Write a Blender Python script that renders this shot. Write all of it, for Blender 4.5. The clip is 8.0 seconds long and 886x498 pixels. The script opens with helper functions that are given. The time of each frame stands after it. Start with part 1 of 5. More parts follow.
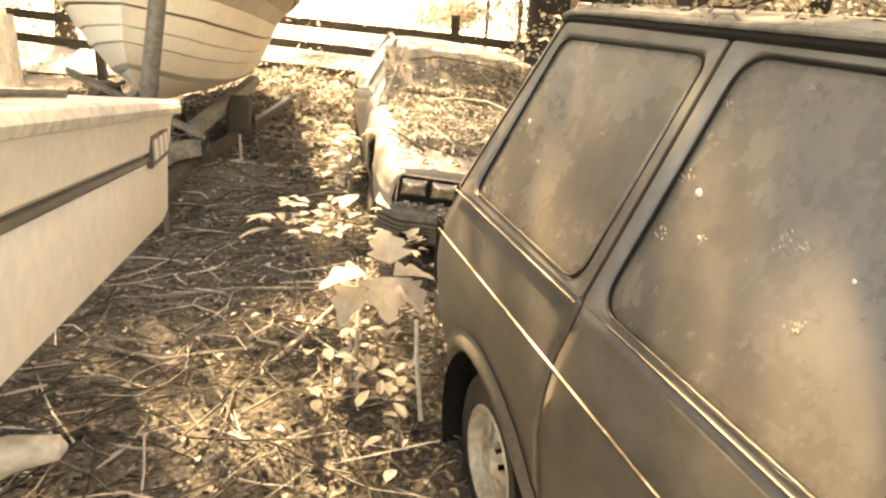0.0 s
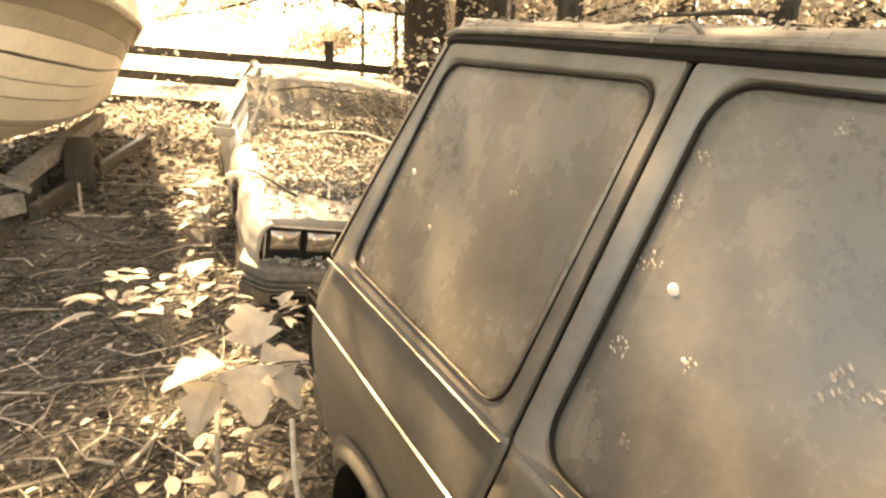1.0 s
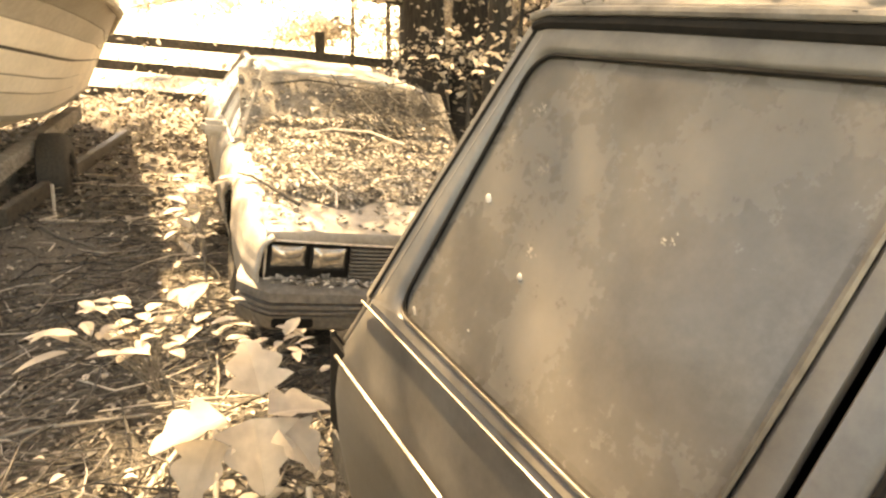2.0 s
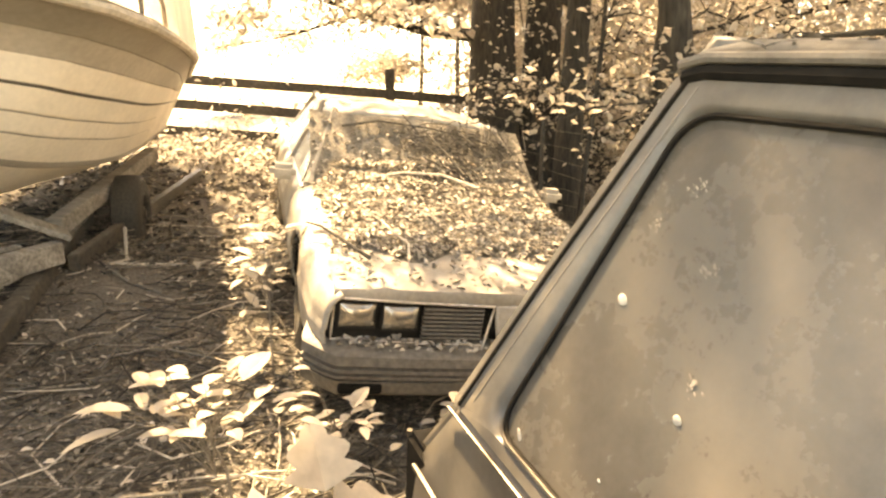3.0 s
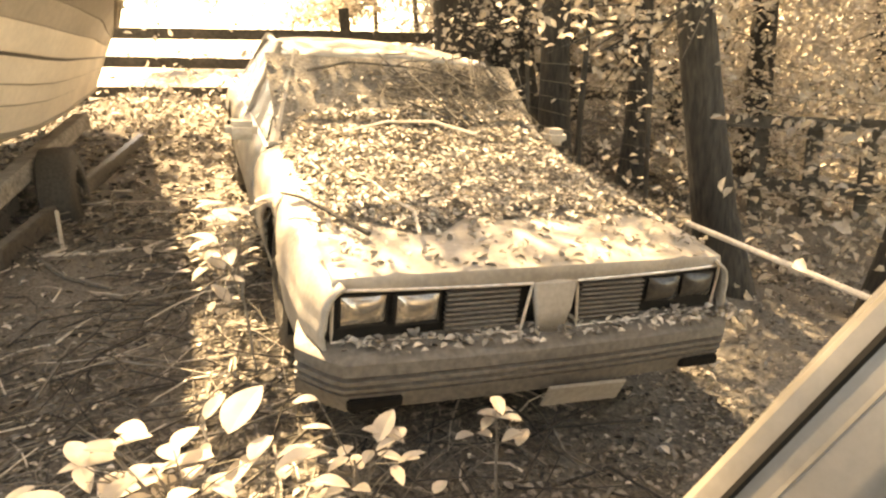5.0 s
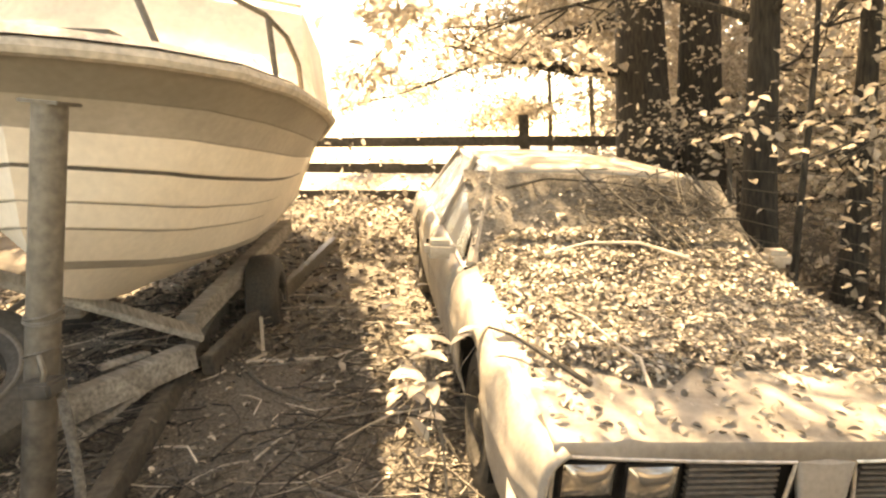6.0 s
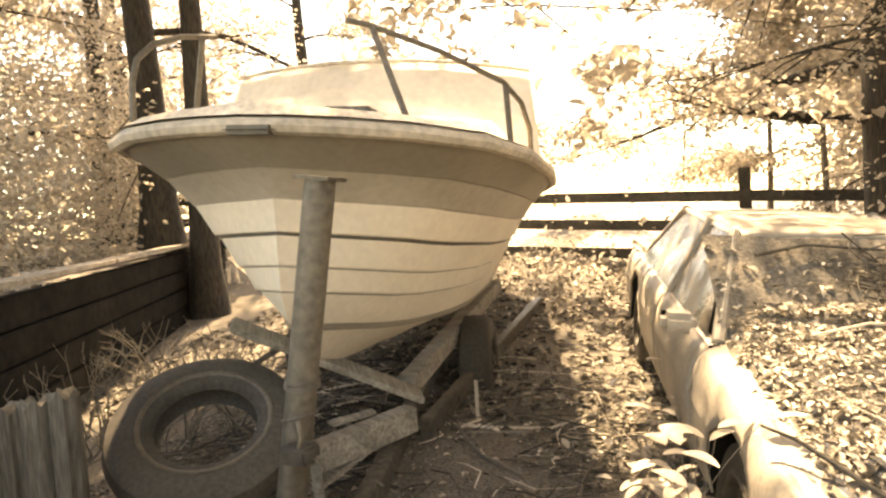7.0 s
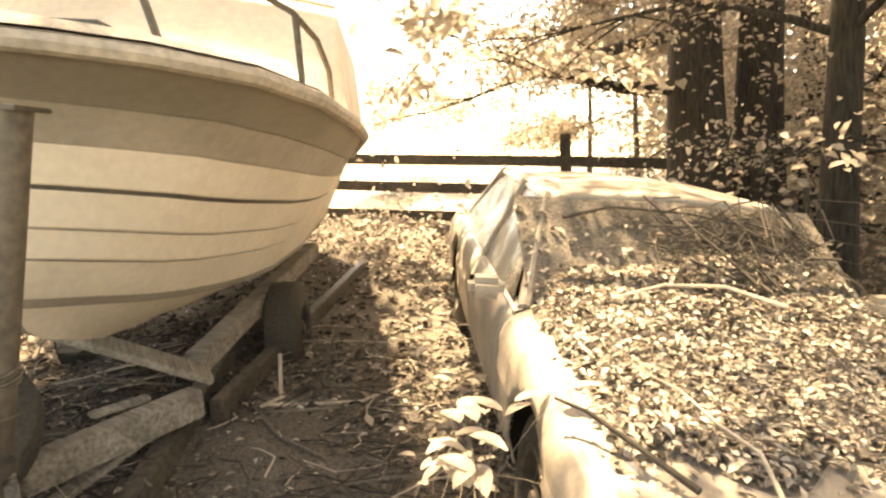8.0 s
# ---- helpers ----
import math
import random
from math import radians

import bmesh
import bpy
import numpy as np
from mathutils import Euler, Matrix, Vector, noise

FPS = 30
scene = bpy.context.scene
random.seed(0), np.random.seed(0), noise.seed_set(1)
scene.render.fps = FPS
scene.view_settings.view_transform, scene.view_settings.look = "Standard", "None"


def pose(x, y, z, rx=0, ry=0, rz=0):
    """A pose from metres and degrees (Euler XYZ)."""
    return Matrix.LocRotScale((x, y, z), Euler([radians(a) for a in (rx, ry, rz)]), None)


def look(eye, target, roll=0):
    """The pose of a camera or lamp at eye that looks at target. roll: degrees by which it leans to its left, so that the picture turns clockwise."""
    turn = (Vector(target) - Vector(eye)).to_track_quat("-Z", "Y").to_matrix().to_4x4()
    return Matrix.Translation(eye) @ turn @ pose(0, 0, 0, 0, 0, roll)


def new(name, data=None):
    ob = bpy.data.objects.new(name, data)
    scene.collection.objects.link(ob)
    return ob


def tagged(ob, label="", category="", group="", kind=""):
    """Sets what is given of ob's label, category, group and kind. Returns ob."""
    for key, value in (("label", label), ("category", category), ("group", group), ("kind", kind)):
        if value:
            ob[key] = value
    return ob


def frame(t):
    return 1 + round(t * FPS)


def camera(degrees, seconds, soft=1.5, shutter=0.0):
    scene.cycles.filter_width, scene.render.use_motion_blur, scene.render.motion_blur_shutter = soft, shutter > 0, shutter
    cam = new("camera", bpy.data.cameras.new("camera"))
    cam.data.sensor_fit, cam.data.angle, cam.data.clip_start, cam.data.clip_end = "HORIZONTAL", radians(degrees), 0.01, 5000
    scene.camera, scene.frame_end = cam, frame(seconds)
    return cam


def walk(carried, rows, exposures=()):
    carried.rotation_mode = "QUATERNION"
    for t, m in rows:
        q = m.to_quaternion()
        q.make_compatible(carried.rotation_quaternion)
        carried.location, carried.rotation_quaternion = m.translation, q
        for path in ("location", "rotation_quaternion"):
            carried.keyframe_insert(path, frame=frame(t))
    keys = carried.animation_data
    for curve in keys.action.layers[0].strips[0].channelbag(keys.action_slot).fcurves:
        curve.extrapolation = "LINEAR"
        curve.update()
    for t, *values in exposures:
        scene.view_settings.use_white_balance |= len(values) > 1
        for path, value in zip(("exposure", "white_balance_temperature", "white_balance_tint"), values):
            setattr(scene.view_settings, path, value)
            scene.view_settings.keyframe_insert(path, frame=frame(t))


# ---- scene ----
cam = camera(69.2, 8.0, soft=2.4)
EXPOSURE, KELVIN, TINT = 2.6, 15000, 17
PATH = [
    (0, (0.074, -0.105, 1.437), (0.048, 1.805, 0.843), 2.3),
    (0.5, (0.092, 0.145, 1.45), (0.371, 2.029, 0.838), 1.4),
    (1, (0.131, 0.413, 1.453), (0.434, 2.321, 0.936), 0.7),
    (1.2, (0.126, 0.501, 1.45), (0.403, 2.423, 0.974), 1.5),
    (2.3, (-0.032, 0.913, 1.463), (0.336, 2.801, 0.914), 1.1),
    (2.5, (-0.044, 0.954, 1.486), (0.241, 2.87, 0.987), 1.1),
    (3, (-0.019, 1.119, 1.499), (0.14, 3.062, 1.054), 0.4),
    (3.5, (-0.045, 1.25, 1.449), (0.146, 3.153, 0.864), 0.1),
    (4, (-0.146, 1.452, 1.424), (0.272, 3.31, 0.815), -1.1),
    (4.2, (-0.181, 1.514, 1.424), (0.305, 3.344, 0.779), -2.3),
    (5.3, (-0.163, 1.808, 1.472), (-0.029, 3.721, 0.902), -4.2),
    (5.5, (-0.19, 1.864, 1.5), (-0.139, 3.794, 0.978), -4.9),
    (6, (-0.349, 1.97, 1.573), (-0.546, 3.936, 1.268), -4.1),
    (6.5, (-0.502, 2.043, 1.618), (-1.038, 3.959, 1.41), -5.5),
    (7, (-0.572, 2.073, 1.645), (-1.317, 3.926, 1.542), -4.3),
    (7.5, (-0.539, 2.261, 1.618), (-1.105, 4.172, 1.448), -4.8),
    (8, (-0.475, 2.423, 1.597), (-0.755, 4.388, 1.35), -3.0),
]
walk(cam, [(t, look(eye, target, roll)) for t, eye, target, roll in PATH], [(0, EXPOSURE + 0.42, KELVIN, TINT), (4, EXPOSURE + 0.42, KELVIN, TINT), (5.5, EXPOSURE + 0.35, KELVIN - 700, TINT), (7, EXPOSURE - 0.05, KELVIN - 1500, TINT), (8, EXPOSURE + 0.05, KELVIN - 1500, TINT)])

# ---- sky, sun ----
SUN_FROM = Vector((-0.17, 0.46, 0.87)).normalized()
world = bpy.data.worlds.new("sky")
scene.world = world
world.use_nodes = True
wn = world.node_tree.nodes
sky = wn.new("ShaderNodeTexSky")
sky.sky_type, sky.sun_disc = "NISHITA", False
sky.sun_elevation = math.asin(SUN_FROM.z)
sky.sun_rotation = math.atan2(SUN_FROM.x, SUN_FROM.y)
world.node_tree.links.new(sky.outputs[0], wn["Background"].inputs[0])
wn["Background"].inputs[1].default_value = 0.15
sun = new("sun", bpy.data.lights.new("sun", "SUN"))
sun.data.energy, sun.data.angle, sun.data.color = 4.2, radians(1.0), (1.0, 0.93, 0.82)
sun.matrix_world = look((0, 0, 0), -SUN_FROM)

# ---- materials ----
WARM = (1.11, 1.0, 0.85)


def mat(name, grey, rough=0.6, metal=0.0, scale=20.0, vary=0.25, stain=0.2, stain_scale=2.0, bump=0.2, spec=0.5,
        object_random=0.0, island=0.0, through_light=0.0, stretch=(1, 1, 1), dust=0.0, dust_range=(0.42, 0.68)):
    """A warm grey surface: fine grain, larger stains, a little relief."""
    m = bpy.data.materials.new(name)
    m.use_nodes = True
    t = m.node_tree
    n, ln = t.nodes, t.links
    b = n["Principled BSDF"]
    co = n.new("ShaderNodeTexCoord")
    mp = n.new("ShaderNodeMapping")
    mp.inputs["Scale"].default_value = stretch
    ln.new(co.outputs["Object"], mp.inputs[0])
    fine, big = n.new("ShaderNodeTexNoise"), n.new("ShaderNodeTexNoise")
    for node, sc, det in ((fine, scale, 6), (big, stain_scale, 5)):
        node.inputs["Scale"].default_value, node.inputs["Detail"].default_value = sc, det
        ln.new(mp.outputs[0], node.inputs["Vector"])

    def remap(out, amount):
        r = n.new("ShaderNodeMapRange")
        r.inputs["From Min"].default_value, r.inputs["From Max"].default_value = 0.3, 0.7
        r.inputs["To Min"].default_value, r.inputs["To Max"].default_value = 1 - amount, 1 + amount
        ln.new(out, r.inputs["Value"])
        return r.outputs[0]

    def times(a, c):
        k = n.new("ShaderNodeMath")
        k.operation = "MULTIPLY"
        ln.new(a, k.inputs[0])
        ln.new(c, k.inputs[1])
        return k.outputs[0]
    f = times(remap(fine.outputs["Fac"], vary), remap(big.outputs["Fac"], stain))
    if object_random:
        info = n.new("ShaderNodeObjectInfo")
        r = n.new("ShaderNodeMapRange")
        r.inputs["To Min"].default_value, r.inputs["To Max"].default_value = 1 - object_random, 1 + object_random
        ln.new(info.outputs["Random"], r.inputs["Value"])
        f = times(f, r.outputs[0])
    if island:
        geo = n.new("ShaderNodeNewGeometry")
        r = n.new("ShaderNodeMapRange")
        r.inputs["To Min"].default_value, r.inputs["To Max"].default_value = 1 - island, 1 + island
        ln.new(geo.outputs["Random Per Island"], r.inputs["Value"])
        f = times(f, r.outputs[0])
    col = n.new("ShaderNodeVectorMath")
    col.operation = "SCALE"
    col.inputs[0].default_value = [grey * c for c in WARM] if not isinstance(grey, tuple) else grey
    ln.new(f, col.inputs["Scale"])
    out = col.outputs[0]
    if dust:
        mix = n.new("ShaderNodeMix")
        mix.data_type = "RGBA"
        dn = n.new("ShaderNodeTexNoise")
        dn.inputs["Scale"].default_value, dn.inputs["Detail"].default_value, dn.inputs["Roughness"].default_value = 4.5, 9, 0.72
        ln.new(mp.outputs[0], dn.inputs["Vector"])
        dr = n.new("ShaderNodeMapRange")
        dr.inputs["From Min"].default_value, dr.inputs["From Max"].default_value = dust_range
        dr.inputs["To Max"].default_value = dust
        ln.new(dn.outputs["Fac"], dr.inputs["Value"])
        ln.new(dr.outputs[0], mix.inputs["Factor"])
        ln.new(out, mix.inputs["A"])
        mix.inputs["B"].default_value = (0.42, 0.39, 0.34, 1)
        out = mix.outputs["Result"]
        rr = n.new("ShaderNodeMapRange")
        rr.inputs["To Min"].default_value, rr.inputs["To Max"].default_value = rough, 0.9
        ln.new(dr.outputs[0], rr.inputs["Value"])
        ln.new(rr.outputs[0], b.inputs["Roughness"])
    else:
        b.inputs["Roughness"].default_value = rough
    ln.new(out, b.inputs["Base Color"])
    b.inputs["Metallic"].default_value = metal
    b.inputs["Specular IOR Level"].default_value = spec
    if bump:
        bp = n.new("ShaderNodeBump")
        bp.inputs["Strength"].default_value, bp.inputs["Distance"].default_value = bump, 0.01
        ln.new(fine.outputs["Fac"], bp.inputs["Height"])
        ln.new(bp.outputs[0], b.inputs["Normal"])
    if through_light:
        tr, ad = n.new("ShaderNodeBsdfTranslucent"), n.new("ShaderNodeMixShader")
        ln.new(out, tr.inputs["Color"])
        ad.inputs[0].default_value = through_light
        ln.new(b.outputs[0], ad.inputs[1])
        ln.new(tr.outputs[0], ad.inputs[2])
        ln.new(ad.outputs[0], n["Material Output"].inputs["Surface"])
    return m


M_SOIL = mat("soil", 0.13, 0.95, scale=60, vary=0.5, stain=0.35, stain_scale=1.3, bump=0.8)
M_SUV = mat("dull_dark_paint", 0.06, 0.30, scale=60, vary=0.15, stain=0.3, stain_scale=3, bump=0.03, spec=0.8, dust=0.40, dust_range=(0.28, 0.75))
M_SUV_ROOF = mat("dusty_roof_paint", 0.10, 0.6, scale=40, vary=0.3, stain=0.3, bump=0.1, dust=0.5)
M_TRIM = mat("bright_trim", 0.15, 0.45, metal=0.8, scale=50, vary=0.2, bump=0.05)
M_BLACK = mat("black_rubber", 0.012, 0.7, scale=50, bump=0.1, spec=0.12)
M_DUSTYGLASS = mat("dusty_dark_glass", 0.045, 0.12, scale=80, vary=0.1, stain=0.2, bump=0.0, spec=0.65, dust=0.36, dust_range=(0.2, 0.8))
M_TYRE = mat("tyre_rubber", 0.05, 0.8, scale=60, vary=0.3, bump=0.3)
M_RIM = mat("dull_alloy", 0.62, 0.4, metal=0.35, scale=30, bump=0.1)
M_CAR = mat("faded_pale_paint", 0.33, 0.5, scale=50, vary=0.15, stain=0.25, stain_scale=4, bump=0.05, dust=0.5)
M_CHROME = mat("tarnished_chrome", 0.7, 0.35, metal=0.6, scale=40, vary=0.25, bump=0.05)
M_BUMPER = mat("weathered_bumper", 0.14, 0.6, scale=40, vary=0.3, stain=0.3, bump=0.15)
M_GRILLE = mat("dark_grille", 0.018, 0.6, scale=40, bump=0.1, spec=0.2)
M_LENS = mat("headlamp_glass", 0.42, 0.14, metal=0.75, scale=60, vary=0.1, bump=0.02)
M_HULL = mat("chalky_white_hull", 0.72, 0.5, scale=30, vary=0.06, stain=0.12, stain_scale=1.5, bump=0.05)
M_HULLGREY = mat("grey_hull_band", 0.24, 0.55, scale=30, vary=0.08, stain=0.15, bump=0.05)
M_RUB = mat("rub_rail", 0.42, 0.6, scale=30, bump=0.1)
M_STRIPE = mat("dark_stripe", 0.09, 0.5, scale=30, bump=0.05)
M_DECK = mat("weathered_deck", 0.62, 0.7, scale=40, vary=0.25, stain=0.3, bump=0.2)
M_STEEL = mat("dull_galvanised_steel", 0.13, 0.55, metal=0.5, scale=30, vary=0.3, stain=0.3, bump=0.15)
M_WOOD = mat("weathered_plank", 0.26, 0.85, scale=18, vary=0.4, stain=0.3, bump=0.4, stretch=(0.4, 3, 3))
M_DARKWOOD = mat("dark_old_timber", 0.06, 0.9, scale=18, vary=0.4, bump=0.4)
M_BARK = mat("tree_bark", 0.035, 0.95, scale=22, vary=0.6, stain=0.3, bump=1.0, stretch=(2, 2, 0.35))
# bark lightened to imitate haze over the far branches
M_HAZEBARK = mat("haze_lightened_bark", 0.16, 0.9, scale=22, vary=0.4, bump=0.6, stretch=(2, 2, 0.35))
M_LEAF = mat("green_leaf", 0.45, 0.5, scale=30, vary=0.2, stain=0.2, bump=0.1, island=0.3, through_light=0.5)
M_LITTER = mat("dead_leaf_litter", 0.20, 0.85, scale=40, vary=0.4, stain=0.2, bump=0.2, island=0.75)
M_TWIG = mat("dry_twig", 0.16, 0.9, scale=40, vary=0.3, bump=0.3, island=0.5)
M_TWIG_PALE = mat("bleached_twig", 0.5, 0.9, scale=40, vary=0.2, bump=0.2, island=0.3)
# near-black: the shade on the wall timbers is put into this colour
M_WALL = mat("shade_darkened_timber", 0.010, 0.95, scale=12, vary=0.5, stain=0.4, bump=0.6, spec=0.1)
M_DARKGLASS = mat("dark_glass", 0.02, 0.1, scale=80, vary=0.1, bump=0.0)
M_FLARE = mat("grey_plastic_flare", 0.13, 0.6, scale=60, vary=0.2, bump=0.1)
M_PETAL = mat("pale_petal", 0.7, 0.7, scale=60, vary=0.1, bump=0.1)
M_THINDUST = mat("thinly_dusted_glass", 0.035, 0.15, scale=80, vary=0.1, stain=0.2, bump=0.0, spec=0.4, dust=0.38, dust_range=(0.25, 0.85))
M_SPLASH = mat("dried_splash", 0.36, 0.9, scale=90, vary=0.4, stain=0.3, stain_scale=30, bump=0.2)
M_WINDSCREEN = mat("dirty_glass", 0.10, 0.12, scale=60, vary=0.2, bump=0.0, dust=0.8)
M_DARKLENS = mat("dark_lens", 0.05, 0.2, scale=60, bump=0.2)
M_HULLGREY2 = mat("light_grey_hull_band", 0.36, 0.55, scale=30, vary=0.08, stain=0.15, bump=0.05)
# lighter copy of the dead leaf litter, with sunlight put into its colour
M_LITTER2 = mat("sun_toned_leaf_litter", 0.36, 0.8, scale=40, vary=0.4, stain=0.2, bump=0.2, island=0.7)
M_DARKTWIG = mat("dark_twig", 0.05, 0.9, scale=40, vary=0.3, bump=0.3, island=0.4)
M_BIGLEAF2 = mat("mid_green_leaf", 0.36, 0.55, scale=25, vary=0.15, stain=0.2, bump=0.15, island=0.3, through_light=0.35)
M_FIELD = mat("dry_field_grass", 0.42, 0.9, scale=8, vary=0.3, stain=0.25, stain_scale=0.4, bump=0.5)
M_RUSTRIM = mat("rusty_dark_rim", 0.07, 0.7, metal=0.2, scale=30, vary=0.4, bump=0.2)
M_OLDTYRE = mat("dusty_old_rubber", 0.055, 0.85, scale=50, vary=0.3, stain=0.3, bump=0.2)
M_OLDPOST = mat("grey_split_timber", 0.10, 0.9, scale=25, vary=0.5, stain=0.3, bump=0.5, stretch=(3, 3, 0.4))
M_LAP = mat("grimy_shaded_lap_seam", 0.28, 0.7, scale=30, vary=0.3, bump=0.05)
M_CANVAS = mat("white_cabin_top", 0.75, 0.6, scale=25, vary=0.08, stain=0.15, bump=0.1)
M_ROPE = mat("grey_strap", 0.12, 0.9, scale=80, vary=0.4, bump=0.4)
M_BIGLEAF = mat("pale_broad_leaf", 0.55, 0.55, scale=25, vary=0.12, stain=0.15, bump=0.15, island=0.15, through_light=0.4)


# ---- mesh helpers ----
def mesh_object(name, verts, faces, material, parent=None, label="", smooth=False):
    me = bpy.data.meshes.new(name)
    me.from_pydata([tuple(v) for v in verts], [], faces)
    me.update()
    if smooth:
        me.shade_smooth()
        me.set_sharp_from_angle(angle=radians(38))
    me.materials.append(material)
    ob = new(name, me)
    if parent:
        ob.parent = parent
    if label:
        ob["label"] = label
    return ob


def part(name, bm, material, parent=None, label="", smooth=False):
    bmesh.ops.recalc_face_normals(bm, faces=bm.faces)
    me = bpy.data.meshes.new(name)
    bm.to_mesh(me)
    bm.free()
    if smooth:
        me.shade_smooth()
        me.set_sharp_from_angle(angle=radians(38))
    me.materials.append(material)
    ob = new(name, me)
    if parent:
        ob.parent = parent
    if label:
        ob["label"] = label
    return ob


def empty(name, m, label, category, group="", kind=""):
    ob = new(name)
    ob.matrix_world = m
    return tagged(ob, label, category, group, kind)


def block(bm, x0, x1, y0, y1, z0, z1, bevel=0.0):
    r = bmesh.ops.create_cube(bm, size=1, matrix=Matrix.Translation(((x0 + x1) / 2, (y0 + y1) / 2, (z0 + z1) / 2)) @ Matrix.Diagonal((x1 - x0, y1 - y0, z1 - z0, 1)))
    if bevel:
        edges = list({e for v in r["verts"] for e in v.link_edges})
        bmesh.ops.bevel(bm, geom=edges, offset=bevel, segments=2, affect="EDGES")
    return bm


def slab(size, bevel=0.004):
    return block(bmesh.new(), -size[0] / 2, size[0] / 2, -size[1] / 2, size[1] / 2, -size[2] / 2, size[2] / 2, bevel)


def tube_data(points, radii, sides=8, verts=None, faces=None):
    """A tapered tube through points; adds to verts and faces."""
    verts = [] if verts is None else verts
    faces = [] if faces is None else faces
    pts = [Vector(p) for p in points]
    base = len(verts)
    ref = None
    for i, p in enumerate(pts):
        d = (pts[min(i + 1, len(pts) - 1)] - pts[max(i - 1, 0)]).normalized()
        if ref is None:
            ref = d.orthogonal().normalized()
        ref = (ref - d * ref.dot(d)).normalized()
        side = d.cross(ref)
        r = radii[i] if isinstance(radii, (list, tuple)) else radii
        for k in range(sides):
            a = 2 * math.pi * k / sides
            verts.append(p + (ref * math.cos(a) + side * math.sin(a)) * r)
    for i in range(len(pts) - 1):
        for k in range(sides):
            a, b = base + i * sides + k, base + i * sides + (k + 1) % sides
            faces.append((a, b, b + sides, a + sides))
    faces.append(tuple(base + k for k in reversed(range(sides))))
    faces.append(tuple(base + (len(pts) - 1) * sides + k for k in range(sides)))
    return verts, faces


def tube(name, points, radii, material, parent=None, label="", sides=8):
    v, f = tube_data(points, radii, sides)
    return mesh_object(name, v, f, material, parent, label, True)


def loft(rows, closed=False):
    """Faces between rows of points of one length."""
    w = len(rows[0])
    verts = [p for r in rows for p in r]
    faces = []
    for i in range(len(rows) - 1):
        for k in range(w if closed else w - 1):
            a, b = i * w + k, i * w + (k + 1) % w
            faces.append((a, b, b + w, a + w))
    return verts, faces


def thicken(ob, t):
    s = ob.modifiers.new("solid", "SOLIDIFY")
    s.thickness, s.offset = t, -1
    return ob


def smooth_curve(xs, ys):
    """An interpolating function through the knots."""
    return lambda x: float(np.interp(x, xs, ys))


# ---- ground ----
def wall_x(y):
    return -4.4 - 0.56 * (y - 4)


def ground_z(x, y):
    yy = max(min(y, 16), -3)
    z = 0.085 * (yy - 2.2)
    if x < -1.2:
        z += 0.2 * min(-1.2 - x, 1.5) - 0.16 * min(max(-2.9 - x, 0), 2.2)
    if x > -0.3:
        z -= 0.2 * min(x + 0.3, 4.0)
    z -= 0.22 * math.exp(-((x - 0.55) ** 2 + ((y - 1.6) * 0.7) ** 2) / 0.5)
    if y > 1 and x < wall_x(y) - 0.12:
        z = max(z, 1.22 + 0.04 * (yy - 4))
    return z + 0.035 * noise.noise(Vector((x * 1.3, y * 1.3, 0))) + 0.014 * noise.noise(Vector((x * 6, y * 6, 3)))


def axis_steps(lo, hi, fine_lo, fine_hi, step):
    a = list(np.arange(fine_lo, fine_hi, step))
    k, s = fine_lo, step
    left = []
    while k > lo:
        s *= 1.35
        k -= s
        left.append(k)
    k, s, right = a[-1], step, []
    while k < hi:
        s *= 1.35
        k += s
        right.append(k)
    return left[::-1] + a + right


gx, gy = axis_steps(-400, 400, -7, 3.5, 0.08), axis_steps(-300, 600, 0, 10, 0.08)
gv, gf = loft([[(x, y, ground_z(x, y)) for x in gx] for y in gy])
ground = tagged(mesh_object("ground", gv, gf, M_SOIL, None, "", True), "dark soil ground with leaf litter and twigs", "ground", kind="structure")
fx, fy = list(np.linspace(-60, 1.2, 40)), [11.5, 13, 16, 22, 32, 50, 90, 160, 300]
v, f = loft([[(x, y, ground_z(x, y) + 0.05 + 0.003 * (y - 11)) for x in fx] for y in fy])
tagged(mesh_object("field", v, f, M_FIELD, None, "", True), "sunlit pale grass field beyond the fence", "field", kind="structure")
# ---- the dark utility vehicle ----
# local axes: x towards the rear, y out of the side that faces the path, z up
suv = empty("utility_vehicle", pose(0.082, 2.217, 0, 0, -4.6, 108.2), "dark dusty two-door utility vehicle with dirty tinted windows", "car")
side_y = smooth_curve([-0.05, 0.15, 0.30, 0.50, 0.62, 0.78, 0.90, 0.945, 0.965, 1.26, 1.525, 1.57],
                      [-0.10, -0.06, -0.02, 0.012, 0.02, 0.014, 0.0, -0.004, -0.012, -0.13, -0.235, -0.255])
rear_x = smooth_curve([-0.05, 0.48, 0.72, 0.80, 0.95, 1.23, 1.56, 1.62, 1.7], [0.22, 0.27, 0.255, 0.19, 0.08, -0.01, -0.13, -0.17, -0.3])
ARCH = (-0.33, 0.04, 0.405)


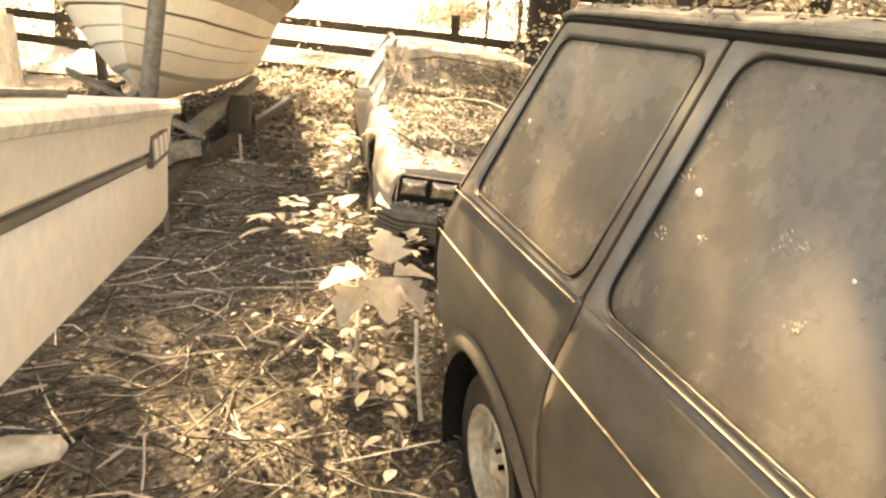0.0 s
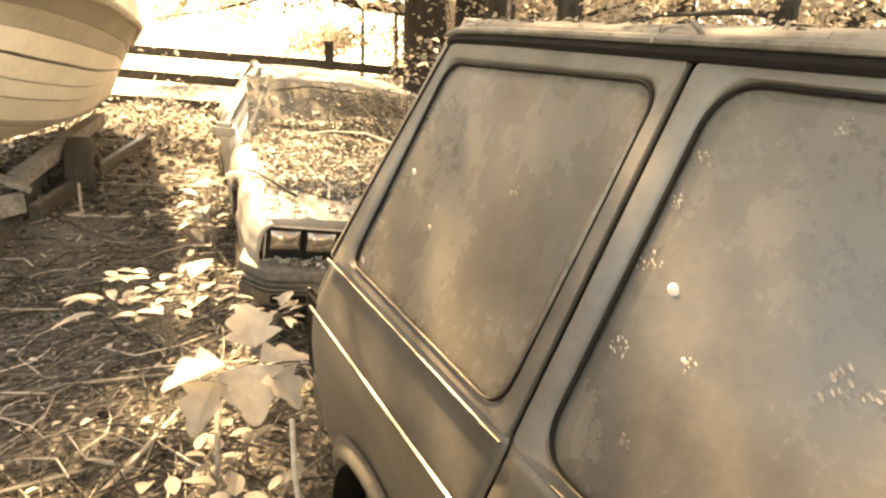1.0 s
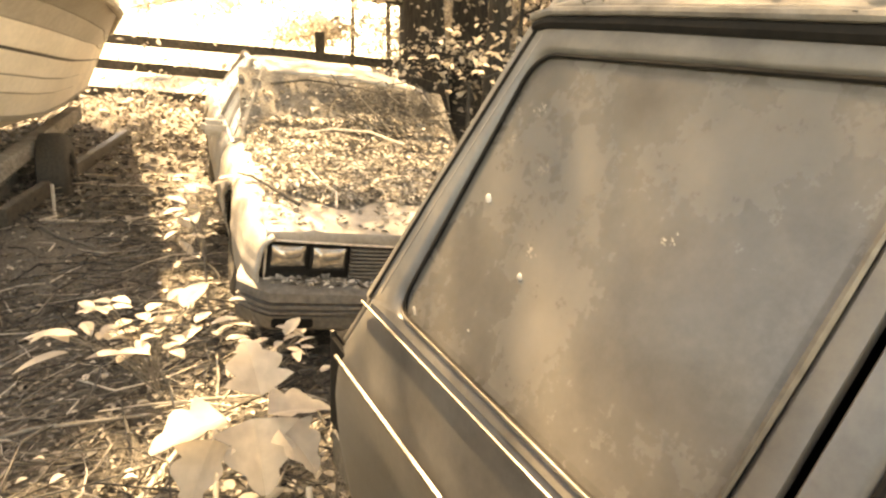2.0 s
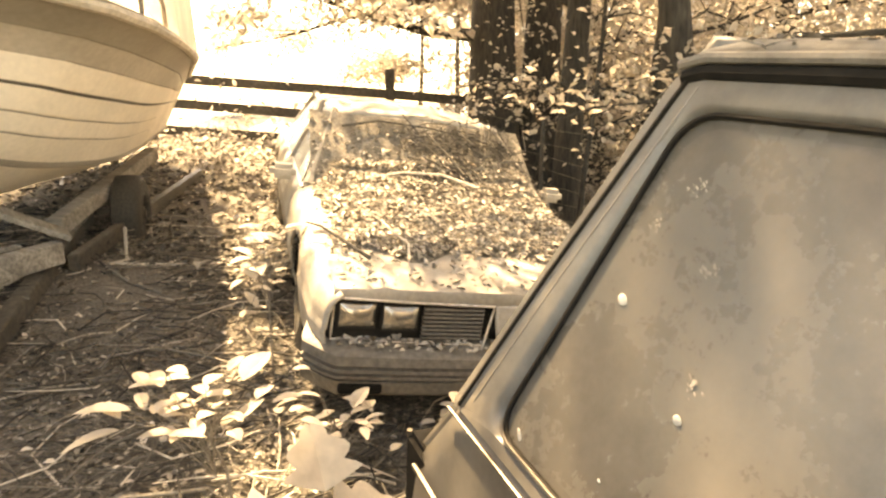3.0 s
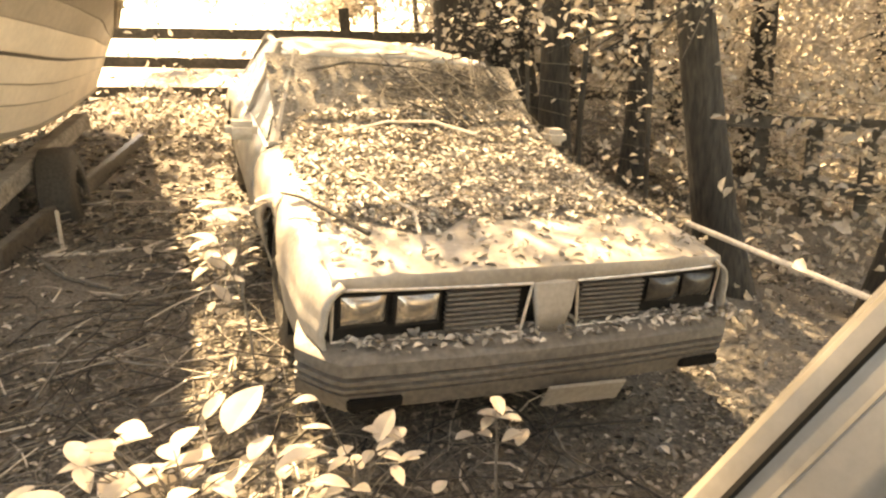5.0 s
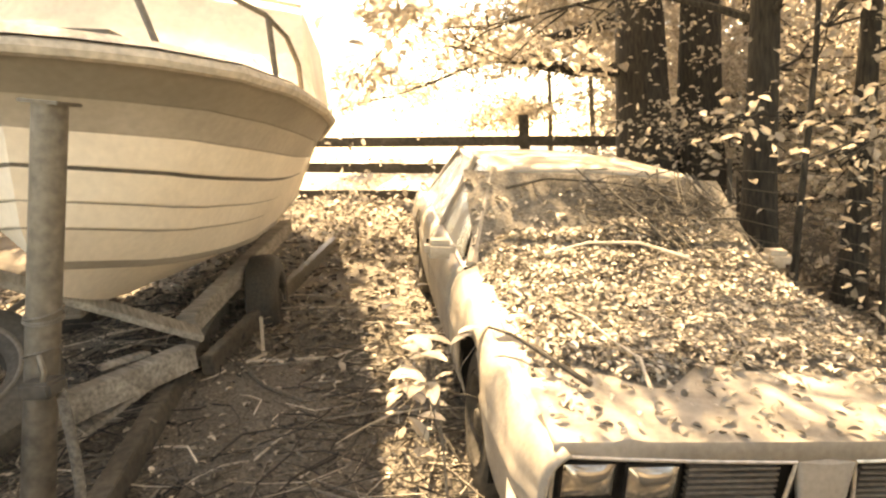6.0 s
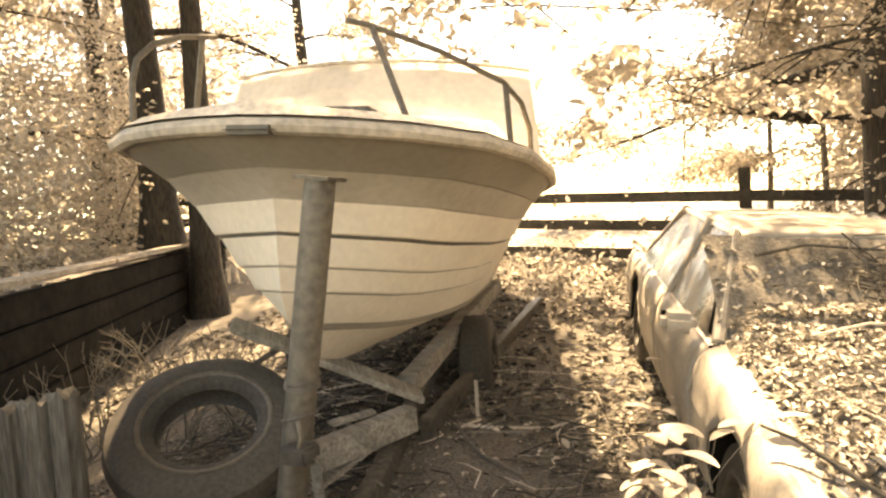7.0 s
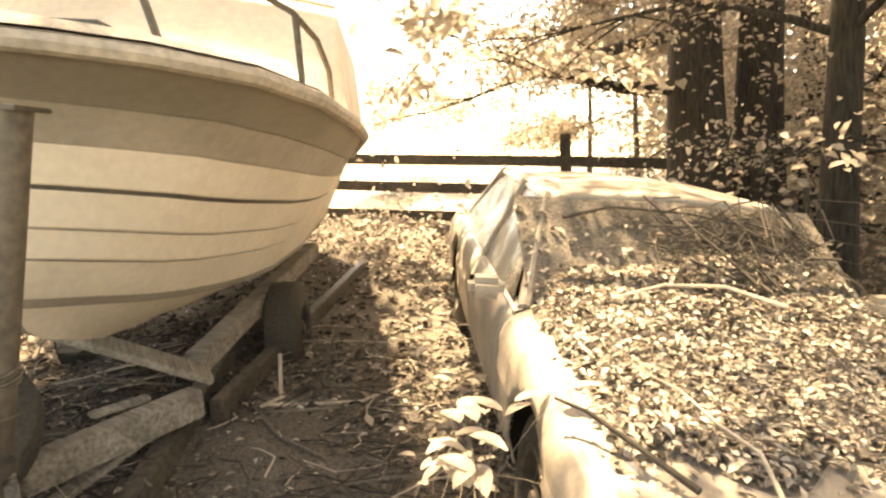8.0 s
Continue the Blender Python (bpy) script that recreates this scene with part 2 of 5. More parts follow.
def suv_panel(name, x_of, z0, z1, n, m, lift=0.0, label="", holed=False, material=None):
    """A panel of the flank between x_of(z) = (rear, front), n by m faces, with the wheel arch left open."""
    verts, faces = [], []
    for j in range(m + 1):
        z = z0 + (z1 - z0) * j / m
        a, c = x_of(z)
        for i in range(n + 1):
            k = i / n
            x = a + (c - a) * k
            soft = 0.025 * max(0, 1 - (a - x) / 0.10) ** 2 if a > -0.5 else 0
            edge = min(i, n - i, 1) * 0.006 + min(j, m - j, 1) * 0.0
            verts.append([x, side_y(z) + lift - soft + edge - 0.006, z])
    cx, cz, cr = ARCH
    if holed:
        for v in verts:
            d = math.hypot(v[0] - cx, v[2] - cz)
            if abs(d - cr) < 0.022:
                v[0], v[2] = cx + (v[0] - cx) / d * cr, cz + (v[2] - cz) / d * cr
    for j in range(m):
        for i in range(n):
            f = (j * (n + 1) + i, j * (n + 1) + i + 1, (j + 1) * (n + 1) + i + 1, (j + 1) * (n + 1) + i)
            if holed:
                mx, mz = sum(verts[q][0] for q in f) / 4, sum(verts[q][2] for q in f) / 4
                if math.hypot(mx - cx, mz - cz) < cr:
                    continue
            faces.append(f)
    ob = mesh_object(name, verts, faces, material or M_SUV, suv, label, True)
    return thicken(ob, 0.012)


seam_x = smooth_curve([0.05, 0.5, 0.73, 0.93, 1.6], [-0.755, -0.78, -0.815, -0.875, -0.91])
suv_panel("rear_quarter_panel", lambda z: (rear_x(z), seam_x(z) + 0.005), 0.05, 0.955, 46, 40, 0, "dull dark quarter panel with an open wheel arch", True)
door = suv_panel("door", lambda z: (seam_x(z) - 0.006, -2.25), 0.12, 0.955, 30, 26, 0.002)
suv_panel("front_fender", lambda z: (-2.262, -3.5), 0.12, 0.93, 20, 16)


def round_loop(corners, radius, count=14):
    """A closed loop of points (x, z) with rounded corners, each corner split into the same number of points."""
    out = []
    n = len(corners)
    for i, c in enumerate(corners):
        c = Vector(c)
        a = (Vector(corners[i - 1]) - c).normalized()
        d = (Vector(corners[(i + 1) % n]) - c).normalized()
        p, q = c + a * radius, c + d * radius
        for k in range(count):
            t = k / (count - 1)
            out.append(((1 - t) ** 2) * p + 2 * t * (1 - t) * c + t * t * q)
    return out


def window_unit(name, outer, inner, radius, label, upright=False):
    """An upper side frame with a rounded window opening, its gasket, glass and bright lower trim."""
    lo, li = round_loop(outer, 0.012), round_loop(inner, radius)
    put = lambda p, d=0.0: Vector((p[0], side_y(p[1]) + d, p[1] + d * 0.4))
    mid = [a.lerp(c, 0.75) for a, c in zip(lo, li)]
    rows = [[put(p, -0.004) for p in lo], [put(p, 0.004) for p in [a.lerp(c, 0.08) for a, c in zip(lo, li)]], [put(p, 0.004) for p in mid], [put(p, -0.004) for p in li]]
    v, f = loft(rows, True)
    frame_ob = thicken(mesh_object(name + "_frame", v, f, M_SUV, suv, "", True), -0.012)
    ring = [put(p, -0.002) for p in li]
    tube("gasket", ring + [ring[0], ring[1]], 0.0045, M_BLACK, frame_ob, "black rubber window gasket", 6)
    centre = sum(li, Vector((0, 0))) / len(li)
    band = [p.lerp(centre, 0.055) for p in li]
    v, f = loft([[put(p, -0.006) for p in li], [put(p, -0.006) for p in band]], True)
    mesh_object("glass_border", v, f, M_THINDUST, frame_ob, "clean dark border of the glass", True)
    rows = [[put(p.lerp(centre, q), -0.006) for p in band] for q in (0, 0.25, 0.5, 0.75, 0.97)]
    v, f = loft(rows, True)
    f.append(tuple(range(4 * len(li), 5 * len(li))))
    mesh_object("pane", v, f, M_DUSTYGLASS, frame_ob, label, True)
    low = [p for p in li if p[1] < min(q[1] for q in li) + 0.03]
    low.sort(key=lambda p: p[0])
    tube("bright_trim", [put(p, 0.006) for p in low], 0.0032, M_TRIM, frame_ob, "dull bright window trim", 6)
    if upright:
        a, c = Vector(inner[-1]), Vector(inner[-2])
        tube("upright_trim", [put(a.lerp(c, k), 0.004) for k in (0.13, 0.3, 0.5, 0.7, 0.86)], [0.003, 0.005, 0.006, 0.005, 0.003], M_TRIM, frame_ob, "worn bright upright trim", 6)
    return frame_ob


window_unit("quarter_window", [(rear_x(0.955), 0.955), (rear_x(1.56), 1.56), (-0.905, 1.56), (-0.876, 0.955)],
            [(-0.075, 0.985), (-0.185, 1.508), (-0.868, 1.524), (-0.825, 0.978)], 0.06, "dusty tinted quarter window reflecting trees", True)
window_unit("door_window", [(-0.884, 0.955), (-0.914, 1.56), (-2.12, 1.56), (-2.4, 0.955)],
            [(-0.945, 0.975), (-0.970, 1.536), (-2.05, 1.536), (-2.30, 0.975)], 0.075, "dusty tinted door window with water spots")
# tailgate seam down the rear pillar
tube("tailgate_seam", [(rear_x(z) - 0.034, side_y(z) + 0.006, z) for z in np.linspace(0.965, 1.55, 14)], 0.0042, M_BLACK, suv, "dark tailgate seam", 5)
tube("pillar_crease", [(rear_x(z) - 0.062, side_y(z) + 0.002, z) for z in np.linspace(0.99, 1.54, 14)], 0.004, M_SUV, suv, "", 6)
# roof with gutter
roof_rows = []
for x in [-0.13, -0.16, -0.22, -0.4, -0.8, -1.3, -1.9, -2.2]:
    drop = 0.03 if x > -0.15 else (0.01 if x > -0.2 else 0)
    half = [(-0.262, 1.575), (-0.275, 1.584), (-0.36, 1.591), (-0.6, 1.597), (-0.86, 1.60)]
    row = half + [(-1.72 - y, z) for y, z in reversed(half[:-1])]
    roof_rows.append([(x, y, z - drop) for y, z in row])
v, f = loft(roof_rows)
thicken(mesh_object("roof", v, f, M_SUV_ROOF, suv, "dusty roof panel littered with twigs", True), 0.02)
tube("gutter", [(-0.15, -0.246, 1.552), (-0.19, -0.246, 1.562), (-0.4, -0.247, 1.566), (-1.2, -0.248, 1.567), (-2.15, -0.248, 1.562)], 0.012, M_BLACK, suv, "dark roof gutter", 8)
tube("roof_drip_rail", [(-0.14, -0.243, 1.570), (-0.19, -0.242, 1.581), (-0.4, -0.243, 1.585), (-1.2, -0.243, 1.586), (-2.2, -0.244, 1.582)], 0.008, M_SUV_ROOF, suv, "", 8)
# flank mouldings
mould = [(0.175 - k * 0.1, side_y(0.76) + 0.012, 0.755 - 0.0 * k) for k in range(36)]
v, f = tube_data(mould, 0.006, 6)
mesh_object("side_moulding", v, f, M_TRIM, suv, "bright scuffed side moulding", True)
tube("belt_moulding", [(0.075 - k * 0.094, side_y(0.945) + 0.004, 0.943) for k in range(11)], 0.003, M_TRIM, suv, "thin bright belt moulding", 6)
tube("belt_moulding", [(-1.0 - k * 0.1, side_y(0.955) + 0.004, 0.957) for k in range(13)], 0.003, M_TRIM, suv, "thin bright belt moulding", 6)
# wheel arch flare and liner
cx, cz, cr = ARCH
flare = []
for r, y in ((cr - 0.012, -0.10), (cr - 0.006, 0.012), (cr + 0.012, 0.030), (cr + 0.045, 0.026), (cr + 0.075, 0.006)):
    flare.append([(cx + r * math.cos(a), side_y(min(0.62, max(0.05, cz + r * math.sin(a)))) + y, cz + r * math.sin(a)) for a in np.linspace(-0.35, math.pi + 0.25, 40)])
v, f = loft(flare)
mesh_object("wheel_arch_flare", v, f, M_FLARE, suv, "dull grey wheel arch flare", True)
v, f = loft([[(cx + (cr - 0.012) * math.cos(a), y, cz + (cr - 0.012) * math.sin(a)) for a in np.linspace(-0.5, math.pi + 0.5, 30)] for y in (0.0, -0.45)])
f.append(tuple(range(30, 60)))
mesh_object("wheel_liner", v, f, M_BLACK, suv, "black inner wheel liner", True)


def lathe(profile, n=40):
    """Spin (r, y) about the y axis."""
    return loft([[(r * math.cos(2 * math.pi * k / n), y, r * math.sin(2 * math.pi * k / n)) for k in range(n)] for r, y in profile], True)


def make_wheel(parent, m, R, rim_r, width, tyre_label, slots=8, name="wheel", rim_mat=None):
    """A wheel in the x-z plane whose face looks to +y: tyre, rim, hub and windows between the spokes."""
    v, f = lathe([(rim_r, 0.02), (rim_r + 0.012, 0.032), (rim_r + 0.03, 0.028), (R - 0.05, 0.03), (R - 0.018, 0.015), (R, -0.02), (R + 0.004, -width / 2), (R, -width + 0.02), (R - 0.05, -width), (rim_r, -width + 0.02)])
    wheel = mesh_object(name, v, f, M_TYRE, parent, tyre_label, True)
    wheel.matrix_basis = m
    v, f = lathe([(rim_r + 0.006, 0.026), (rim_r - 0.006, 0.034), (rim_r - 0.018, 0.024), (rim_r - 0.025, -0.02), (rim_r - 0.05, -0.035)])
    rim_mat = rim_mat or M_RIM
    mesh_object("rim", v, f, rim_mat, wheel, "", True)
    verts, faces = [], []
    r0, r1 = 0.35 * rim_r, rim_r - 0.03
    for s in range(slots):
        a0 = 2 * math.pi * s / slots
        for k, (a, r, y) in enumerate(((-0.24, r0, 0.012), (0.24, r0, 0.012), (0.15, r1, -0.02), (-0.15, r1, -0.02))):
            for back in (0, -0.02):
                verts.append((r * math.cos(a0 + a), y + back, r * math.sin(a0 + a)))
        o = s * 8
        faces += [(o, o + 2, o + 4, o + 6), (o + 1, o + 7, o + 5, o + 3), (o, o + 1, o + 3, o + 2), (o + 2, o + 3, o + 5, o + 4), (o + 4, o + 5, o + 7, o + 6), (o + 6, o + 7, o + 1, o)]
    mesh_object("spokes", verts, faces, rim_mat, wheel)
    v, f = lathe([(0.37 * rim_r, 0.014), (0.3 * rim_r, 0.022), (0.24 * rim_r, 0.014), (0.2 * rim_r, 0.03), (0.001, 0.034)], 24)
    mesh_object("hub_cap", v, f, rim_mat, wheel, "dull hub cap", True)
    v, f = lathe([(rim_r - 0.02, -0.07), (0.001, -0.07)], 24)
    mesh_object("brake_drum", v, f, M_BLACK, wheel, "dark brake drum", True)
    return wheel


make_wheel(suv, pose(-0.33, -0.085, 0.02), 0.335, 0.205, 0.2, "dusty black tyre with a pale rim")
make_wheel(suv, pose(-2.75, -0.085, 0.02), 0.335, 0.205, 0.2, "dusty black tyre with a pale rim")
for x in (-0.33, -2.75):
    make_wheel(suv, pose(x, -1.635, 0.02, 0, 0, 180), 0.335, 0.205, 0.2, "dusty black tyre with a pale rim")
# rear face, lamp, bumper, far flank, floor and bonnet
v, f = loft([[(rear_x(z) - 0.02, y, z) for y in (side_y(z) - 0.02, -0.4, -0.86, -1.3, -1.72 - side_y(z) + 0.02)] for z in (0.05, 0.3, 0.48, 0.72, 0.8, 0.95, 1.23, 1.56, 1.6)])
thicken(mesh_object("tailgate", v, f, M_SUV, suv, "dull dark tailgate", True), 0.02)
part("tail_lamp", block(bmesh.new(), 0.10, 0.268, -0.06, 0.012, 0.50, 0.78, 0.012), M_BLACK, suv, "dark tail lamp with a bright rim")
tube("tail_lamp_trim", [(0.262, -0.004, 0.49), (0.262, 0.004, 0.78)], 0.007, M_TRIM, suv, "bright lamp trim", 6)
part("rear_bumper", block(bmesh.new(), 0.22, 0.38, -1.70, -0.03, 0.27, 0.42, 0.02), M_BUMPER, suv, "dull steel rear bumper")
v, f = loft([[(x if x > -3 else -3.5, -1.72 - side_y(z), z) for x in (rear_x(z), -0.8, -1.6, -2.4, -3.5)] for z in (0.1, 0.5, 0.78, 0.945, 0.955)])
thicken(mesh_object("far_flank", v, f, M_SUV, suv, "", True), -0.012)
v, f = loft([[(x, -1.72 - side_y(z), z) for x in (rear_x(z), -0.8, -1.6, -2.2)] for z in (0.955, 1.26, 1.56)])
thicken(mesh_object("far_windows", v, f, M_DARKGLASS, suv, "dark far side glass", True), -0.012)
part("floor_pan", block(bmesh.new(), -3.5, 0.2, -1.68, -0.10, 0.18, 0.30), M_BLACK, suv)
part("bonnet", block(bmesh.new(), -3.5, -2.3, -1.70, -0.02, 0.70, 0.945, 0.03), M_SUV, suv)
v, f = loft([[(-2.35, y, 0.95) for y in (-0.03, -1.69)], [(-2.12, y, 1.6) for y in (-0.26, -1.46)]])
mesh_object("windscreen", v, f, M_DARKGLASS, suv, "dark windscreen")
part("interior_trim", block(bmesh.new(), -2.0, -0.1, -1.55, -0.28, 0.30, 0.90, 0.04), M_BLACK, suv, "dark interior")
# petals and spots stuck to the glass
for px_, pz_, s_, tall in ((-0.212, 1.254, 0.0095, 1), (-1.04, 1.27, 0.010, 1), (-0.378, 1.166, 0.007, 1), (-1.423, 1.25, 0.004, 1), (-1.1, 1.20, 0.004, 1), (-0.31, 1.045, 0.003, 1), (-0.13, 1.005, 0.005, 2.6)):
    bm = bmesh.new()
    bmesh.ops.create_icosphere(bm, subdivisions=2, radius=s_, matrix=Matrix.Translation((px_, side_y(pz_) - 0.004, pz_ - 0.004)) @ Matrix.Rotation(0.4, 4, "Y") @ Matrix.Diagonal((1, 0.35, tall, 1)))
    part("stuck_petal", bm, M_PETAL, suv, "pale petal stuck to the glass", True)
splash_rd = random.Random(12)
for px_, pz_, s_ in ((-0.982, 1.284, 0.016), (-0.995, 1.437, 0.012), (-0.985, 1.372, 0.012), (-1.157, 1.50, 0.012), (-1.106, 1.194, 0.011), (-1.07, 1.07, 0.010), (-1.0, 1.167, 0.015), (-1.312, 1.259, 0.012),
                     (-0.215, 1.356, 0.014), (-0.256, 1.419, 0.014), (-0.38, 1.206, 0.016), (-0.332, 1.325, 0.016), (-1.28, 1.253, 0.022), (-1.382, 1.15, 0.016), (-0.62, 1.30, 0.010)):
    verts, faces = [], []
    for _ in range(16):
        x, z = px_ + splash_rd.gauss(0, s_ * 0.55), pz_ + splash_rd.gauss(0, s_ * 0.45)
        r, n = s_ * splash_rd.uniform(0.03, 0.15), len(verts)
        for k in range(7):
            q = r * splash_rd.uniform(0.6, 1.3)
            u, w_ = q * 1.7 * math.cos(k * 0.9), q * math.sin(k * 0.9)
            verts.append((x + u, side_y(z + w_ + u * 0.5) - 0.0045, z + w_ + u * 0.5))
        faces.append(tuple(range(n, n + 7)))
    mesh_object("dirt_splash", verts, faces, M_SPLASH, suv, "dried pale splash on the glass")
# ---- the pale sedan ----
# local axes: x across, y towards its rear, z up from the top of the grille
CAR_M = Matrix.Translation((0.506, 3.746, 0.637)) @ Matrix.Rotation(0.196, 4, "Z") @ Matrix.Rotation(0.089, 4, "X") @ Matrix.Rotation(0.118, 4, "Y")
sedan = empty("sedan_car", CAR_M, "pale abandoned sedan with quad headlamps, buried under leaves and twigs", "car")


def hood_z(x, y):
    k = min(max(y, 0), 1.6) / 1.6
    return 0.035 + 0.115 * k ** 0.8 + 0.022 * (1 - (x / 0.8) ** 2) + 0.012 * math.exp(-((abs(x) - 0.56) / 0.03) ** 2)


xs = np.linspace(-0.775, 0.775, 31)
rows = [[(x, 0.045 * (x / 0.775) ** 2 - 0.012, -0.005) for x in xs]]
rows += [[(x, y + 0.045 * (x / 0.775) ** 2 * (1 - y / 1.5), hood_z(x, y)) for x in xs] for y in (0.0, 0.03, 0.15, 0.4, 0.7, 1.0, 1.3, 1.5)]
v, f = loft(rows)
thicken(mesh_object("hood", v, f, M_CAR, sedan, "faded pale hood stained by leaves", True), 0.015)
shoulder = smooth_curve([0, 0.4, 1.5, 2.4, 3.6, 4.6], [0.025, 0.06, 0.125, 0.14, 0.14, 0.10])
half_w = smooth_curve([0, 0.15, 0.5, 1.5, 3.2, 4.4, 4.7], [0.80, 0.845, 0.865, 0.875, 0.875, 0.85, 0.80])


def flank(side, y0, y1, n, name, holed=None, label=""):
    verts, faces = [], []
    prof = [(-0.05, 0.0), (-0.012, 0.25), (0.0, 0.45), (0.012, 0.62), (0.005, 0.64), (0.0, 0.8), (-0.02, 0.93), (-0.06, 1.0)]
    fine = np.linspace(0, 1, 22)
    for i in range(n + 1):
        y = y0 + (y1 - y0) * i / n
        for k in fine:
            off = np.interp(k, [p[1] for p in prof], [p[0] for p in prof])
            verts.append([side * (half_w(y) + off), y, -0.40 + (shoulder(y) + 0.40) * k])
    m = len(fine)
    for v in verts:
        if holed:
            d = math.hypot(v[1] - holed[0], v[2] - holed[1])
            if abs(d - holed[2]) < 0.022:
                v[1], v[2] = holed[0] + (v[1] - holed[0]) / d * holed[2], holed[1] + (v[2] - holed[1]) / d * holed[2]
    for i in range(n):
        for j in range(m - 1):
            q = (i * m + j, (i + 1) * m + j, (i + 1) * m + j + 1, i * m + j + 1)
            if holed and math.hypot(sum(verts[a][1] for a in q) / 4 - holed[0], sum(verts[a][2] for a in q) / 4 - holed[1]) < holed[2]:
                continue
            faces.append(q)
    return thicken(mesh_object(name, verts, faces, M_CAR, sedan, label, True), 0.012 * side)


for side in (-1, 1):
    flank(side, 0.0, 1.50, 44, "front_fender", (0.88, -0.35, 0.355), "faded pale fender with an open wheel arch")
    flank(side, 1.507, 2.55, 10, "front_door")
    flank(side, 2.557, 3.40, 10, "rear_door")
    flank(side, 3.407, 4.70, 36, "rear_fender", (3.65, -0.33, 0.37))
    v, f = loft([[(side * 0.772, y, hood_z(0.77, y) - 0.004), (side * (half_w(y) - 0.058), y, shoulder(y) - 0.002)] for y in np.linspace(0.05, 1.5, 12)])
    mesh_object("fender_top", v, f, M_CAR, sedan, "", True)
    for y in (0.88, 3.65):
        make_wheel(sedan, Matrix.Translation((side * 0.80, y, -0.34)) @ Matrix.Rotation(side * -math.pi / 2, 4, "Z"), 0.31, 0.19, 0.19, "flat weathered tyre", rim_mat=M_RUSTRIM)
        v, f = loft([[(x, y + 0.365 * math.cos(a), -0.33 + 0.365 * math.sin(a)) for a in np.linspace(-0.2, math.pi + 0.2, 20)] for x in (side * 0.84, side * 0.5)])
        mesh_object("wheel_liner", v, f, M_BLACK, sedan, "", True)
# greenhouse
roof_rows = []
for y, z, w_ in ((2.12, 0.565, 0.56), (2.16, 0.585, 0.58), (2.3, 0.60, 0.595), (2.8, 0.612, 0.60), (3.3, 0.595, 0.595), (3.38, 0.575, 0.57)):
    roof_rows.append([(w_ * k, y + 0.05 * k * k * (1 if y < 2.5 else -1), z - 0.035 * k * k - (0.02 if abs(k) > 0.95 else 0)) for k in np.linspace(-1, 1, 17)])
v, f = loft(roof_rows)
thicken(mesh_object("roof", v, f, M_CAR, sedan, "faded pale roof", True), 0.02)
v, f = loft([[(0.71 * k, 1.5 + 0.08 * k * k, 0.165) for k in np.linspace(-1, 1, 15)], [(0.565 * k, 2.12 + 0.05 * k * k, 0.56 - 0.035 * k * k) for k in np.linspace(-1, 1, 15)]])
mesh_object("windscreen", v, f, M_WINDSCREEN, sedan, "dirty windscreen under leaves", True)
v, f = loft([[(0.55 * k, 3.38, 0.56 - 0.03 * k * k) for k in np.linspace(-1, 1, 9)], [(0.70 * k, 3.95, 0.15) for k in np.linspace(-1, 1, 9)]])
mesh_object("rear_window", v, f, M_WINDSCREEN, sedan, "", True)
part("boot_lid", block(bmesh.new(), -0.78, 0.78, 3.93, 4.7, -0.35, 0.15, 0.04), M_CAR, sedan)
v, f = loft([[(x, 1.46, 0.13), (x, 1.58, 0.155)] for x in np.linspace(-0.78, 0.78, 5)])
mesh_object("cowl", v, f, M_GRILLE, sedan, "dark cowl vent")
for side in (-1, 1):
    def edge(y0, z0, x0, y1, z1, x1, r, nm, m_=M_CAR, lb=""):
        tube(nm, [(side * (x0 + (x1 - x0) * k), y0 + (y1 - y0) * k, z0 + (z1 - z0) * k) for k in np.linspace(0, 1, 5)], r, m_, sedan, lb, 8)
    edge(1.52, 0.14, 0.775, 2.16, 0.55, 0.585, 0.032, "windscreen_pillar", M_CAR, "sun-bleached windscreen pillar")
    edge(2.56, 0.13, 0.80, 2.6, 0.575, 0.60, 0.03, "door_pillar")
    edge(3.95, 0.14, 0.74, 3.36, 0.56, 0.59, 0.04, "rear_pillar")
    edge(2.16, 0.55, 0.592, 3.36, 0.555, 0.592, 0.018, "roof_rail", M_CHROME, "bright roof drip rail")
    for y0, y1, z0 in ((1.62, 2.54, 0.14), (2.62, 3.8, 0.14)):
        ya, yb = (2.2, 2.56) if y0 < 2 else (2.62, 3.3)
        v = [(side * 0.80, y0, z0), (side * 0.80, y1, z0), (side * 0.598, yb, 0.56), (side * 0.598, ya, 0.55)]
        thicken(mesh_object("side_window", v, [(0, 1, 2, 3)], M_WINDSCREEN, sedan, "dirty side window"), 0.005)
    v, f = loft([[(side * 0.82, y, 0.135), (side * 0.78, y, 0.145)] for y in (1.5, 3.95)])
    mesh_object("window_sill", v, f, M_CHROME, sedan)
    bm = block(bmesh.new(), min(side * 0.84, side * 1.0), max(side * 0.84, side * 1.0), 1.62, 1.74, 0.14, 0.235, 0.03)
    mir = part("door_mirror", bm, M_CAR, sedan, "boxy door mirror")
    part("mirror_glass", block(bmesh.new(), min(side * 0.86, side * 0.985), max(side * 0.86, side * 0.985), 1.738, 1.744, 0.155, 0.222), M_BLACK, mir)
# nose
part("nose_panel", block(bmesh.new(), -0.79, 0.79, 0.045, 0.12, -0.22, 0.0, 0.01), M_GRILLE, sedan, "dark recess behind grille")


def front_y(x):
    return 0.045 * (x / 0.775) ** 2


